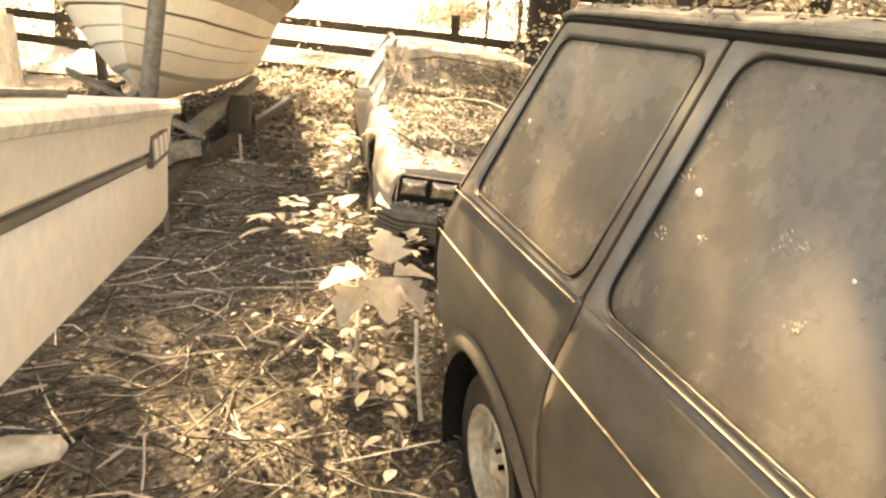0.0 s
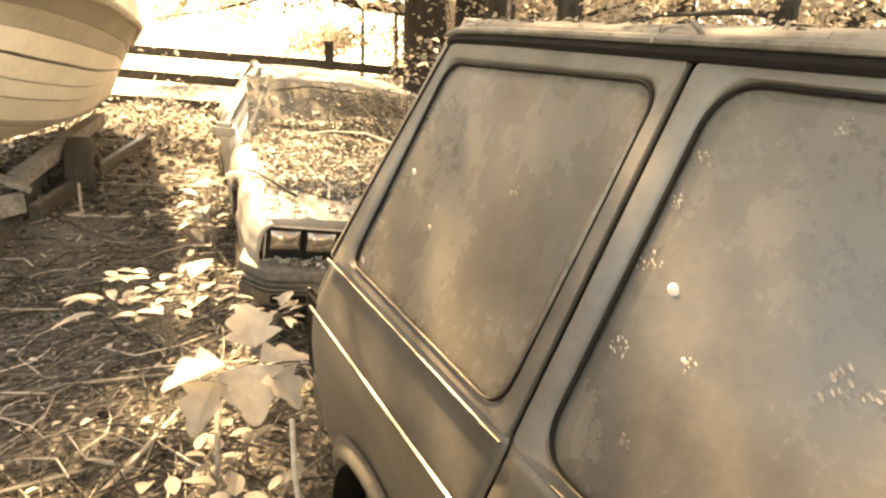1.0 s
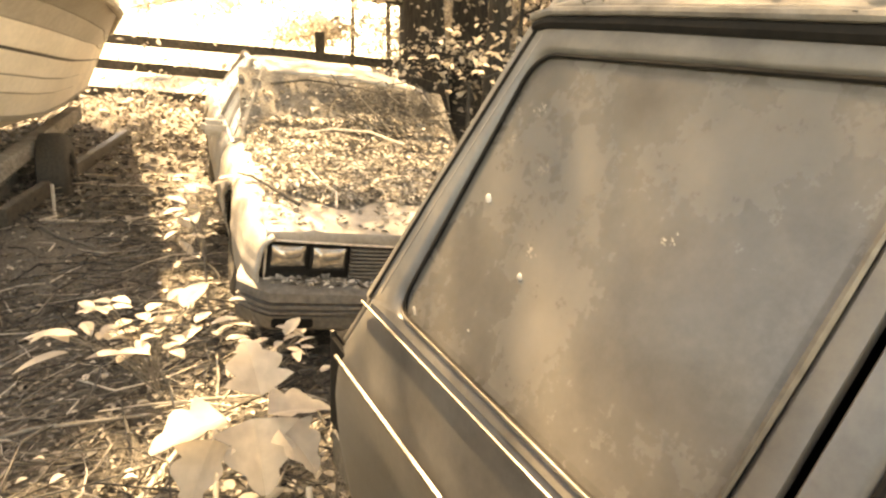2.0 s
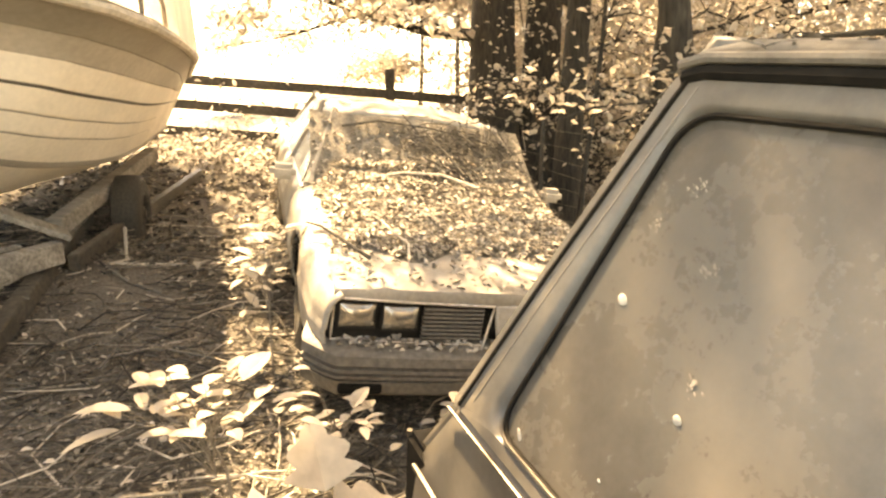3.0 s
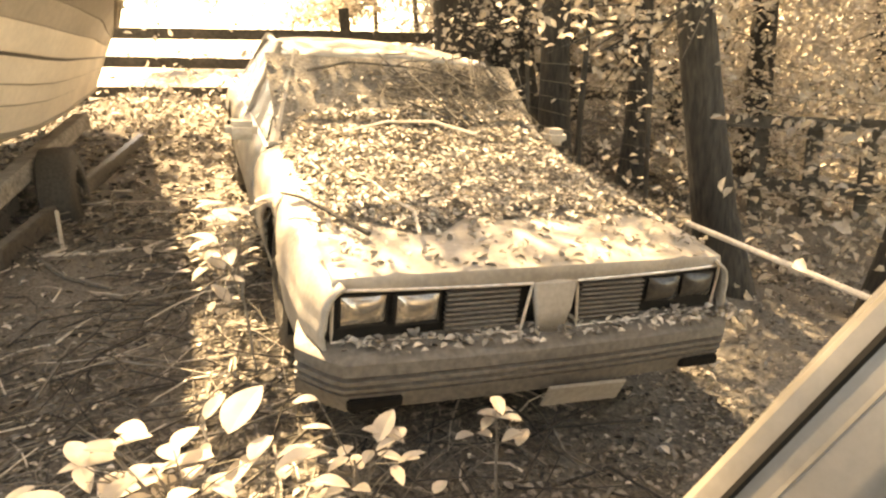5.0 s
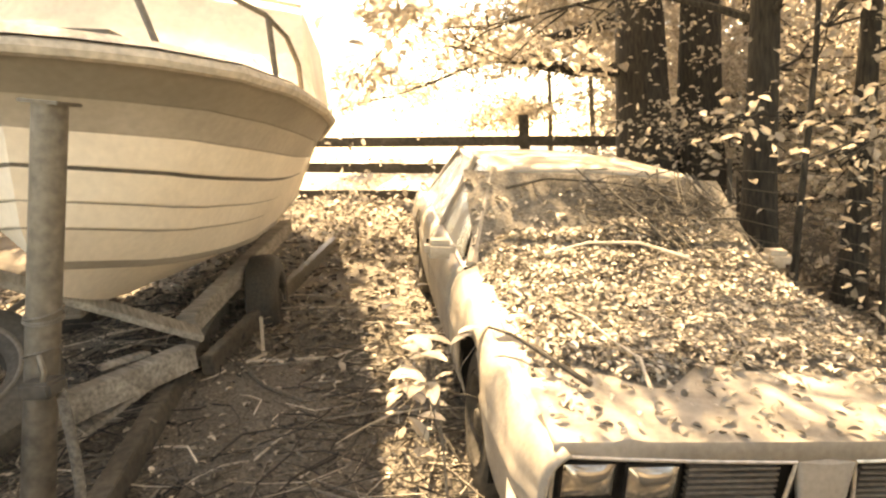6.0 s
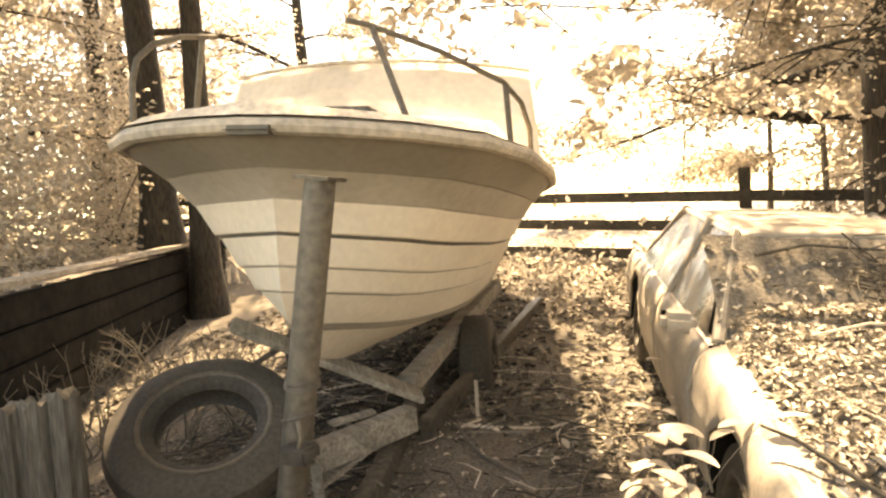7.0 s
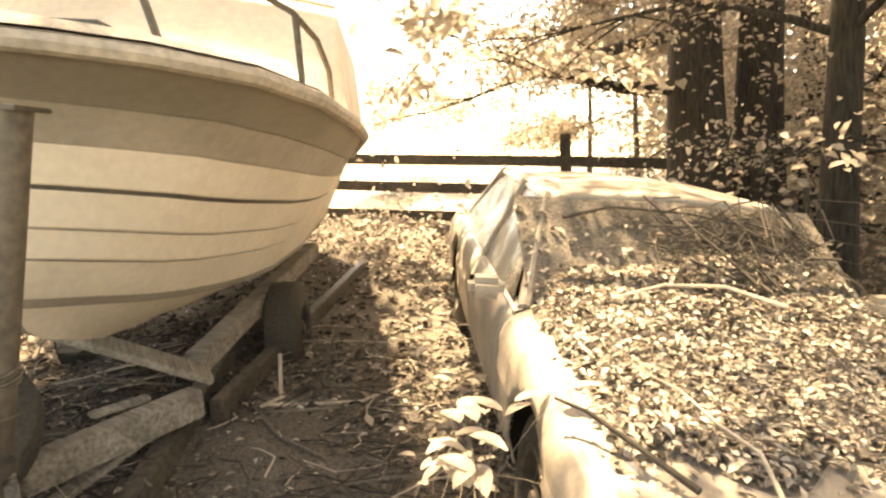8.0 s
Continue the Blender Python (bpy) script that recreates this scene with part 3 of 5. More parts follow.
def front_frame(x0, x1, name):
    pts = []
    for a, c in (((x0, 0.0), (x1, 0.0)), ((x1, 0.0), (x1 - (0.025 if x1 < 0 else 0), -0.185)), ((x1 - (0.025 if x1 < 0 else 0), -0.185), (x0 + (0.025 if x0 > 0 else 0), -0.185)), ((x0 + (0.025 if x0 > 0 else 0), -0.185), (x0, 0.0))):
        for k in np.linspace(0, 1, 6)[:-1]:
            x, z = a[0] + (c[0] - a[0]) * k, a[1] + (c[1] - a[1]) * k
            pts.append((x, front_y(x) - 0.008, z))
    tube(name, pts + [pts[0], pts[1]], 0.006, M_CHROME, sedan, "tarnished chrome surround", 6)


front_frame(-0.772, -0.09, "grille_surround")
front_frame(0.09, 0.772, "grille_surround")


def lamp(x0, x1, dark=False):
    xm = (x0 + x1) / 2
    bm = block(bmesh.new(), x0, x1, front_y(xm) - 0.0, front_y(xm) + 0.06, -0.128, -0.018, 0.012)
    ob = part("headlamp", bm, M_GRILLE, sedan, "rectangular headlamp")
    rows = []
    for k in np.linspace(0, 1, 9):
        z = -0.122 + 0.098 * k
        rows.append([(x0 + 0.006 + (x1 - x0 - 0.012) * q, front_y(xm) - 0.004 - 0.024 * math.sin(math.pi * q) ** 0.5 * math.sin(math.pi * k) ** 0.5, z) for q in np.linspace(0, 1, 11)])
    v, f = loft(rows)
    mesh_object("lamp_glass", v, f, M_DARKLENS if dark else M_LENS, ob, "dark cracked lamp glass" if dark else "bright ribbed lamp glass", True)
    if dark:
        return
    tube("lamp_rim", [(x0, front_y(xm) - 0.004, -0.128), (x1, front_y(xm) - 0.004, -0.128), (x1, front_y(xm) - 0.004, -0.018), (x0, front_y(xm) - 0.004, -0.018), (x0, front_y(xm) - 0.004, -0.128)], 0.004, M_GRILLE, ob, "thin dark lamp rim", 5)


lamp(-0.752, -0.592)
lamp(-0.572, -0.415)
lamp(0.592, 0.752, True)
lamp(0.415, 0.572, True)
for x0, x1 in ((-0.395, -0.125), (0.125, 0.395)):
    g = part("grille", block(bmesh.new(), x0, x1, 0.03, 0.044, -0.17, -0.012), M_GRILLE, sedan, "dark slatted grille")
    for k in range(8):
        z = -0.028 - 0.0185 * k
        part("slat", block(bmesh.new(), x0, x1, 0.004, 0.032, z - 0.004, z + 0.004, 0.001), M_BUMPER, g)
v, f = loft([[(x * w_, y - 0.012 * (1 - abs(x)), z) for x in (-1, -0.8, 0, 0.8, 1)] for w_, y, z in ((0.09, 0.02, 0.02), (0.087, -0.012, 0.0), (0.072, -0.022, -0.10), (0.052, -0.02, -0.185))])
thicken(mesh_object("nose_divider", v, f, M_CAR, sedan, "pale pointed nose divider", True), -0.03)


def bumper_row(y_off, z, spread):
    return [(x * (0.88 + spread), -0.11 + y_off + 0.30 * max(0, abs(x) - 0.86) ** 1.1 * 4 + 0.035 * x * x, z) for x in np.linspace(-1, 1, 41)]


prof = [(0.16, -0.175, -0.03), (0.03, -0.19, 0.0), (0.005, -0.205, 0.002), (0.0, -0.245, 0.004), (0.022, -0.25, -0.01), (0.022, -0.256, -0.01), (0.0, -0.262, 0.005), (0.0, -0.276, 0.005), (0.022, -0.28, -0.01), (0.022, -0.286, -0.01), (0.002, -0.292, 0.005), (0.004, -0.304, 0.005), (0.024, -0.308, -0.01), (0.024, -0.314, -0.01), (0.006, -0.315, 0.003), (0.02, -0.375, -0.005), (0.06, -0.405, -0.02), (0.16, -0.41, -0.03)]
v, f = loft([bumper_row(*p) for p in prof])
bumper = mesh_object("front_bumper", v, f, M_BUMPER, sedan, "weathered ribbed bumper with leaves on its ledge", True)
for x0 in (-0.74, 0.56):
    part("bumper_slot", block(bmesh.new(), x0, x0 + 0.18, -0.1, -0.04, -0.365, -0.325, 0.006), M_BLACK, bumper, "dark slot in the bumper")
bm = slab((0.34, 0.012, 0.10), 0.004)
pl = part("number_plate_panel", bm, M_CAR, sedan, "pale bent blank plate panel")
pl.matrix_basis = pose(0.13, -0.105, -0.405, 18, 4, 3)
part("underbody", block(bmesh.new(), -0.75, 0.75, 0.15, 4.5, -0.42, -0.25), M_BLACK, sedan)
part("cabin_floor", block(bmesh.new(), -0.72, 0.72, 1.7, 3.8, -0.25, 0.08), M_BLACK, sedan, "dark interior")
# ---- the runabout on its trailer ----
# local axes: x to its side that faces the sedan, y towards its stern, z up
BOW = Matrix.Translation((-1.93, 3.82, 1.95)) @ Matrix.Rotation(math.atan2(0.2, 0.98), 4, "Z") @ Matrix.Rotation(0.085, 4, "Y") @ Matrix.Translation((0, 0, -1.95))
boat = empty("runabout_boat", BOW, "weathered white runabout boat with grey upper band on trailer", "boat")
hg = smooth_curve([0, 0.02, 0.06, 0.15, 0.35, 0.7, 1.3, 2.0, 3, 5], [0.0, 0.17, 0.32, 0.52, 0.74, 0.88, 0.96, 0.965, 0.86, 0.66])
zg = smooth_curve([0, 0.5, 1.5, 3, 5], [1.985, 1.955, 1.90, 1.86, 1.84])
hc = smooth_curve([0, 0.3, 0.6, 1.0, 1.6, 2.5, 5], [0.0, 0.11, 0.24, 0.36, 0.46, 0.52, 0.42])
zc = smooth_curve([0, 0.6, 1.5, 2.5, 5], [1.24, 1.15, 1.12, 1.17, 1.22])
zk = smooth_curve([0, 0.3, 0.8, 5], [1.10, 1.0, 0.96, 0.95])
stem = smooth_curve([0.9, 1.05, 1.2, 1.33, 1.76, 1.9, 1.99], [0.8, 0.58, 0.38, 0.25, 0.18, 0.05, -0.08])
QS = [0, 0.02, 0.06, 0.1, 0.15, 0.22, 0.35, 0.5, 0.7, 1.0, 1.3, 1.7, 2.0, 2.5, 3.2, 4, 5]


def hull_point(q, k, out=0.0):
    z = zg(q) + (zc(q) - zg(q)) * k
    sharp = 1 - min(1, k / 0.32) * (1 - min(1, q / 0.3) ** 0.6)
    u = hg(q) * sharp + (hc(q) - hg(q) * sharp) * k ** 0.85
    return (u + out * min(1, q * 12), q + stem(z) * max(0, 1 - q / 3), z)


def both(pts):
    return [(-x, y, z) for x, y, z in reversed(pts)] + list(pts[1:])


def strake(name, k0, k1, out0, out1, material, label=""):
    rows = [both([hull_point(q, k, o) for q in QS]) for k, o in ((k0, out0 - 0.01), (k0, out0), (k0 + 0.006, out0 + 0.0005), (k1 - 0.008, out1 - 0.0005), (k1 - 0.002, out1), (k1 + 0.002, out1 - 0.006), (k1 + 0.004, out1 - 0.014))]
    v, f = loft(rows)
    return mesh_object(name, v, f, material, boat, label, True)


strake("upper_strake", 0.0, 0.17, 0, 0.004, M_HULLGREY, "dull grey upper hull band")
strake("grey_strake", 0.17, 0.31, -0.004, 0.004, M_HULLGREY2, "lighter grey hull band")
strake("white_strake", 0.31, 0.47, -0.006, 0.010, M_HULL, "chalky white lapped strake")
strake("dark_stripe", 0.472, 0.488, 0.003, 0.003, M_STRIPE, "thin dark stripe")
strake("white_strake", 0.486, 0.64, -0.006, 0.010, M_HULL, "chalky white lapped strake")
strake("white_strake", 0.64, 0.77, -0.006, 0.010, M_HULL, "chalky white lapped strake")
strake("white_strake", 0.77, 0.965, -0.006, 0.006, M_HULL, "chalky white lapped strake")
# shadow and grime under two laps, drawn as thin grey strips
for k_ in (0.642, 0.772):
    strake("lap_line", k_, k_ + 0.006, 0.001, 0.001, M_LAP, "thin grimy lap line with its shadow painted in")
strake("chine_rail", 0.955, 1.0, 0.018, 0.012, M_HULLGREY2, "grey chine rail")
rows = [both([hull_point(q, 0.99, 0) for q in QS])]
rows.append(both([(hull_point(q, 1, 0)[0] * 0.45, q + stem((zk(q) + zc(q)) / 2) * max(0, 1 - q / 3), zk(q) * 0.55 + zc(q) * 0.45 - 0.012) for q in QS]))
rows.append(both([(0.004, q + stem(zk(q)) * max(0, 1 - q / 3), zk(q)) for q in QS]))
v, f = loft(rows)
mesh_object("hull_bottom", v, f, M_HULL, boat, "stained white hull bottom", True)
ring = both([Vector(hull_point(q, 0.02, 0.02)) + Vector((0, 0, 0.012)) for q in QS])
rub = tube("rub_rail", ring, 0.03, M_RUB, boat, "worn grey rub rail", 8)
part("bow_cap", block(bmesh.new(), -0.05, 0.12, -0.095, 0.0, 1.95, 1.98, 0.014), M_STRIPE, boat, "dark rubber bow cap")
v, f = loft([[(-hg(q), y_, zg(q) + 0.03), (-hg(q) * 0.9, y_ + 0.02, zg(q) + 0.06), (0, y_ + 0.03, zg(q) + 0.085), (hg(q) * 0.9, y_ + 0.02, zg(q) + 0.06), (hg(q), y_, zg(q) + 0.03)] for q, y_ in [(q, q + stem(zg(q)) * max(0, 1 - q / 3)) for q in QS]])
mesh_object("deck", v, f, M_DECK, boat, "leaf-strewn weathered deck", True)
v, f = loft([[(x, 5, z) for x, z in ((-hg(5), zg(5)), (0, zg(5)), (hg(5), zg(5)))], [(-hc(5), 5, zc(5)), (0, 5, zk(5)), (hc(5), 5, zc(5))]])
mesh_object("transom", v, f, M_HULL, boat, "white transom")
# cuddy cabin with raked front
cab = []
for y, z, w_ in ((1.12, 2.02, 0.84), (1.25, 2.2, 0.86), (1.46, 2.50, 0.84), (1.6, 2.545, 0.82), (3.4, 2.55, 0.80), (3.45, 1.95, 0.82)):
    cab.append([(-w_ - 0.08 * (z > 1.9), y + 0.1, 1.93)] + [(w_ * k, y + 0.12 * k * k, z - 0.05 * k * k) for k in np.linspace(-1, 1, 13)] + [(w_ + 0.08, y + 0.1, 1.93)])
v, f = loft(cab)
mesh_object("cabin", v, f, M_CANVAS, boat, "bleached white cabin top", True)
tube("cabin_edge_trim", [(0.84 * k, 1.45 + 0.12 * k * k, 2.515 - 0.05 * k * k) for k in np.linspace(-1, 1, 13)], 0.012, M_RUB, boat, "thin cabin edge trim", 6)
hump = [[(w_ * k, y + 0.05 * k * k, z - 0.05 * k * k - (0.10 if abs(k) > 0.95 else 0)) for k in np.linspace(-1, 1, 13)] for y, z, w_ in ((0.50, 1.99, 0.60), (0.56, 2.08, 0.63), (0.8, 2.13, 0.70), (1.3, 2.20, 0.80))]
v, f = loft(hump)
mesh_object("foredeck_trunk", v, f, M_CANVAS, boat, "bleached raised foredeck strewn with leaves", True)
part("deck_hatch", block(bmesh.new(), -0.14, 0.36, 0.18, 0.42, 1.99, 2.075, 0.012), M_STRIPE, boat, "dark flat deck hatch")
cl = part("bow_light", block(bmesh.new(), -0.22, -0.15, 0.28, 0.36, 2.03, 2.11, 0.012), M_DECK, boat, "small bow light")
part("light_glass", block(bmesh.new(), -0.205, -0.165, 0.275, 0.283, 2.045, 2.095), M_STRIPE, cl)
def bow_rail(top, posts):
    rail = tube("bow_rail", top, 0.0125, M_STEEL, boat, "tarnished bow rail", 8)
    for a, c in posts:
        tube("rail_post", [a, c], 0.013, M_STEEL, rail, "", 8)
        bm = bmesh.new()
        bmesh.ops.create_cone(bm, cap_ends=True, segments=12, radius1=0.03, radius2=0.018, depth=0.02, matrix=Matrix.Translation(c))
        part("rail_foot", bm, M_STEEL, rail)


bow_rail([(0.16, 0.50, 2.46), (0.25, 0.53, 2.445), (0.51, 0.65, 2.365), (0.76, 0.82, 2.265), (0.83, 0.98, 2.20), (0.865, 1.12, 2.10), (0.87, 1.2, 2.0), (0.86, 1.22, 1.94)],
         [((0.26, 0.535, 2.44), (0.46, 0.36, 2.02)), ((0.77, 0.83, 2.26), (0.80, 0.86, 1.96))])
bow_rail([(-0.62, 0.28, 1.98), (-0.63, 0.29, 2.2), (-0.62, 0.31, 2.29), (-0.58, 0.36, 2.36), (-0.52, 0.46, 2.41), (-0.44, 0.59, 2.44)],
         [((-0.47, 0.53, 2.43), (-0.56, 0.60, 2.0))])

# trailer
trailer = empty("boat_trailer", Matrix.Identity(4), "rusty steel boat trailer with a tall winch post under the bow", "trailer")
p0, p1 = Vector((-1.905, 3.665, 0.16)), Vector((-1.622, 3.742, 1.785))
post = tube("winch_post", [p0, p0.lerp(p1, 0.5), p1], 0.048, M_STEEL, trailer, "dull grey steel winch post with a flat cap", 20)
cap = part("post_cap", slab((0.125, 0.115, 0.012), 0.004), M_STEEL, post)
cap.matrix_basis = Matrix.Translation(p1) @ Matrix.Rotation(0.17, 4, "Y")
for k in (0.62, 0.615, 0.63, 0.555):
    c = p0.lerp(p1, k)
    pts = [c + Vector((0.053 * math.cos(a), 0.053 * math.sin(a), 0.012 * math.sin(a + k * 60))) for a in np.linspace(0, 2 * math.pi, 17)]
    tube("wire_wrap", pts, 0.004, M_STEEL, post, "rusty wire wrapped round the post", 6)
c = p0.lerp(p1, 0.50)
w_ = part("winch_bracket", slab((0.10, 0.09, 0.05), 0.01), M_DARKWOOD, post, "rusty winch bracket")
w_.matrix_basis = Matrix.Translation(c + Vector((0.05, -0.06, 0)))
tube("winch_hook", [c + Vector((0.06, -0.07, 0.10)), c + Vector((0.075, -0.08, 0.05)), c + Vector((0.06, -0.085, 0.0)), c + Vector((0.10, -0.04, -0.02))], 0.009, M_TRIM, post, "bright bent hook", 8)
v, f = loft([[(c.x + 0.085 + 0.01 * math.sin(k * 5), c.y - 0.06, c.z - 0.02 - 0.7 * k), (c.x + 0.115 + 0.01 * math.sin(k * 5), c.y - 0.05, c.z - 0.02 - 0.7 * k)] for k in np.linspace(0, 1, 12)])
thicken(mesh_object("winch_strap", v, f, M_ROPE, post, "grey hanging strap", True), 0.004)


def beam(name, a, c, w_, h_, material, parent, label="", roll=0.0, bevel=0.006):
    a, c = Vector(a), Vector(c)
    d = c - a
    ob = part(name, slab((w_, d.length, h_), bevel), material, parent, label)
    ob.matrix_basis = Matrix.Translation((a + c) / 2) @ d.to_track_quat("Y", "Z").to_matrix().to_4x4() @ Matrix.Rotation(roll, 4, "Y")
    return ob


beam("tongue", (-1.85, 3.75, 0.30), (-2.35, 6.2, 0.62), 0.09, 0.11, M_STEEL, trailer, "rusty trailer tongue")
for sx in (-0.55, 0.55):
    beam("frame_rail", (-2.2 + sx * 0.35, 5.2, 0.50), (-2.75 + sx * 1.2, 8.3, 0.72), 0.07, 0.11, M_STEEL, trailer, "rusty trailer frame rail")
beam("axle", (-3.25, 6.35, 0.52), (-1.85, 6.62, 0.44), 0.06, 0.06, M_STEEL, trailer)
beam("bunk", (-2.16, 5.32, 0.70), (-2.22, 7.3, 1.02), 0.11, 0.11, M_WOOD, trailer, "grey timber bunk under the hull")
beam("bunk", (-2.75, 5.2, 0.85), (-3.1, 7.2, 1.05), 0.11, 0.11, M_WOOD, trailer, "grey timber bunk under the hull")
for x, y, z in ((-1.98, 6.3, 0.62), (-3.2, 6.1, 0.72)):
    make_wheel(trailer, pose(x, y, z, 0, 0, -90 + 11), 0.31, 0.17, 0.18, "dark trailer tyre", rim_mat=M_RUSTRIM)
loose = beam("loose_plank", (-2.74, 4.60, 1.19), (-2.03, 5.22, 0.675), 0.17, 0.035, M_WOOD, None, "", 0.2)
tagged(loose, "weathered grey plank leaning against the trailer", "plank")
tagged(beam("timber_beam", (-2.34, 4.38, 0.57), (-2.03, 5.08, 0.60), 0.10, 0.13, M_WOOD, None), "split weathered timber beam under the bow", "timber")
tagged(beam("short_board", (-2.32, 4.75, 0.66), (-2.18, 4.95, 0.665), 0.06, 0.025, M_WOOD, None), "short pale board on the timber beam", "board")
tagged(beam("prop_board", (-2.45, 4.1, 0.32), (-2.12, 4.95, 0.55), 0.08, 0.03, M_WOOD, None), "pale board propped under the timber beam", "board")
tagged(beam("metal_arm", (-2.95, 4.75, 0.85), (-2.55, 5.05, 1.10), 0.03, 0.03, M_STEEL, None), "pale metal arm lying in the twigs", "metal arm")

# tyre lying tilted on the ground
nrm = Vector((0.34, -0.42, 0.84)).normalized()
tyre = empty("discarded_tyre", Matrix.Translation((-2.56, 4.18, 0.80)) @ nrm.to_track_quat("Y", "Z").to_matrix().to_4x4() @ Matrix.Scale(0.93, 4), "large worn whitewall tyre lying tilted on the ground", "tyre")
v, f = lathe([(0.222, 0.045), (0.232, 0.068), (0.255, 0.085), (0.31, 0.098), (0.37, 0.09), (0.42, 0.06), (0.437, 0.0), (0.43, -0.05), (0.39, -0.09), (0.32, -0.1), (0.25, -0.088), (0.222, -0.06), (0.28, -0.04), (0.36, 0.0), (0.28, 0.03), (0.222, 0.045)], 64)
mesh_object("casing", v, f, M_OLDTYRE, tyre, "dusty worn rubber casing", True)
v, f = lathe([(0.272, 0.0915), (0.280, 0.0962), (0.289, 0.0985), (0.294, 0.0980)], 64)
mesh_object("whitewall_ring", v, f, M_TRIM, tyre, "thin pale whitewall ring", True)

# split stump posts
for k, (dx, dy, h, r) in enumerate(((0, 0, 1.10, 0.05), (0.09, 0.035, 1.12, 0.045), (-0.10, -0.03, 1.08, 0.05))):
    x, y = -2.77 + dx, 3.60 + dy
    n = 18
    rows = []
    for z in np.linspace(ground_z(x, y) - 0.05, h, 7):
        rows.append([(x + (r + 0.008 * math.sin(j * 2.4 + k)) * math.cos(2 * math.pi * j / n), y + (r + 0.008 * math.sin(j * 2.4 + k)) * math.sin(2 * math.pi * j / n), z + (0.02 * math.sin(j * 1.7 + k) if z == h else 0)) for j in range(n)])
    v, f = loft(rows, True)
    f.append(tuple(range(6 * n, 7 * n)))
    tagged(mesh_object("timber_post", v, f, M_OLDPOST), "short split weathered timber post", "post", "timber posts by the tyre")

# ---- retaining wall ----
wall = empty("wall_west", Matrix.Identity(4), "dark timber retaining wall with cap boards, shade put into its colour", "retaining wall", kind="structure")
WA, WB = Vector((wall_x(2.0), 2.0, 0)), Vector((wall_x(11.0), 11.0, 0))
for k in range(4):
    za = 0.42 + 0.24 * k
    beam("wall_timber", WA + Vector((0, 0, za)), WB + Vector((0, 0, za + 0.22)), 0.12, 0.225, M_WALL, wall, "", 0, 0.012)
seg = (WB - WA) / 6
for k in range(6):
    a = WA + seg * k + Vector((0.02 * (k % 2), 0, 1.34 + 0.037 * k))
    beam("cap_board", a, a + seg * 0.985 + Vector((0, 0, 0.035)), 0.24, 0.04, M_WOOD, wall, "weathered cap board")

# ---- rail fence ----
fence = empty("rail_fence", Matrix.Identity(4), "dark weathered three-rail wooden fence beside the field", "fence")
fz = lambda x: 1.87 - 0.07 * (x + 2.85)
for x in (-14.0, -11.2, -8.4, -6.0, -3.5, -0.02, 2.9, 5.7):
    b_ = block(bmesh.new(), x - 0.07, x + 0.07, 11.03, 11.15, ground_z(x, 11.1) - 0.1, fz(x) + 0.24 * (x > -1) + 0.06, 0.01)
    part("post", b_, M_DARKWOOD, fence)
for i, x in enumerate((-14.0, -11.2, -8.4, -6.0, -3.5, -0.02, 2.9)):
    for dz in (0.0, 0.37, 0.75):
        if i == 6 and dz < 0.3:
            continue
        x1 = (-11.2, -8.4, -6.0, -3.5, -0.02, 2.9, 5.7)[i]
        jig = 0.02 * math.sin(i * 3 + dz * 9)
        beam("rail", (x, 11.0, fz(x) - dz - 0.07 + jig), (x1, 11.0, fz(x1) - dz - 0.07 - jig), 0.045, 0.14, M_DARKWOOD, fence)

# dark panel fence in the wood to the right
side_fence = empty("panel_fence", Matrix.Identity(4), "dark old board fence among the trees", "fence")
for k in range(9):
    a = Vector((3.3 + 0.42 * k, 7.6 - 0.2 * k, 0))
    z = ground_z(a.x, a.y)
    part("board", block(bmesh.new(), a.x, a.x + 0.16, a.y, a.y + 0.03, z - 0.1, z + 0.95, 0.006), M_DARKWOOD, side_fence)
for dz in (0.25, 0.85):
    beam("rail", (3.1, 7.66, ground_z(3.1, 7.6) + dz), (7.2, 5.75, ground_z(7.2, 5.7) + dz), 0.04, 0.12, M_DARKWOOD, side_fence)

# ---- the white skiff beside the path ----
SK = Matrix.Translation((-0.86, 2.02, 0)) @ Matrix.Rotation(math.atan2(0.255, 0.967), 4, "Z")
skiff = empty("skiff_boat", SK, "white flat-ended skiff with a dark stripe, resting on timber blocks", "boat")
# local: y = 0 at its end, running to -y; x from 0 (side to the path) to -1.35
top_z = lambda y: 1.215 - 0.075 * y
ysk = [0.0, -0.04, -0.15, -0.5, -1.0, -1.6, -2.3, -3.0]


def skiff_section(y, out=0.0):
    t = top_z(y)
    r = 0.03 if y == 0 else 0.0
    return [(0.02 - r, y, t), (0.0 - r, y, t - 0.03), (-0.012 - r, y, t - 0.11), (-0.03 - r, y, t - 0.125), (-0.02 - r, y, t - 0.14), (-0.035 - r, y, t - 0.33 - 0.02 * (y < -0.1)), (-0.08 - r, y, t - 0.38), (-0.675, y, t - 0.46)]


rows = []
for y in ysk:
    a = skiff_section(y)
    rows.append(a + [(-1.35 - x, yy, z) for x, yy, z in reversed(a[:-1])])
v, f = loft(rows)
f.append(tuple(range(len(rows[0]))))
f.append(tuple(len(rows[0]) * (len(rows) - 1) + k for k in reversed(range(len(rows[0])))))
mesh_object("hull", v, f, M_HULL, skiff, "chalky white hull side", True)
for x in (0.0, -1.35):
    tube("gunwale", [(x, y, top_z(y) + 0.006) for y in (0.03, -0.3, -1.0, -2.0, -3.0)], 0.024, M_DECK, skiff, "pale gunwale cap", 8)
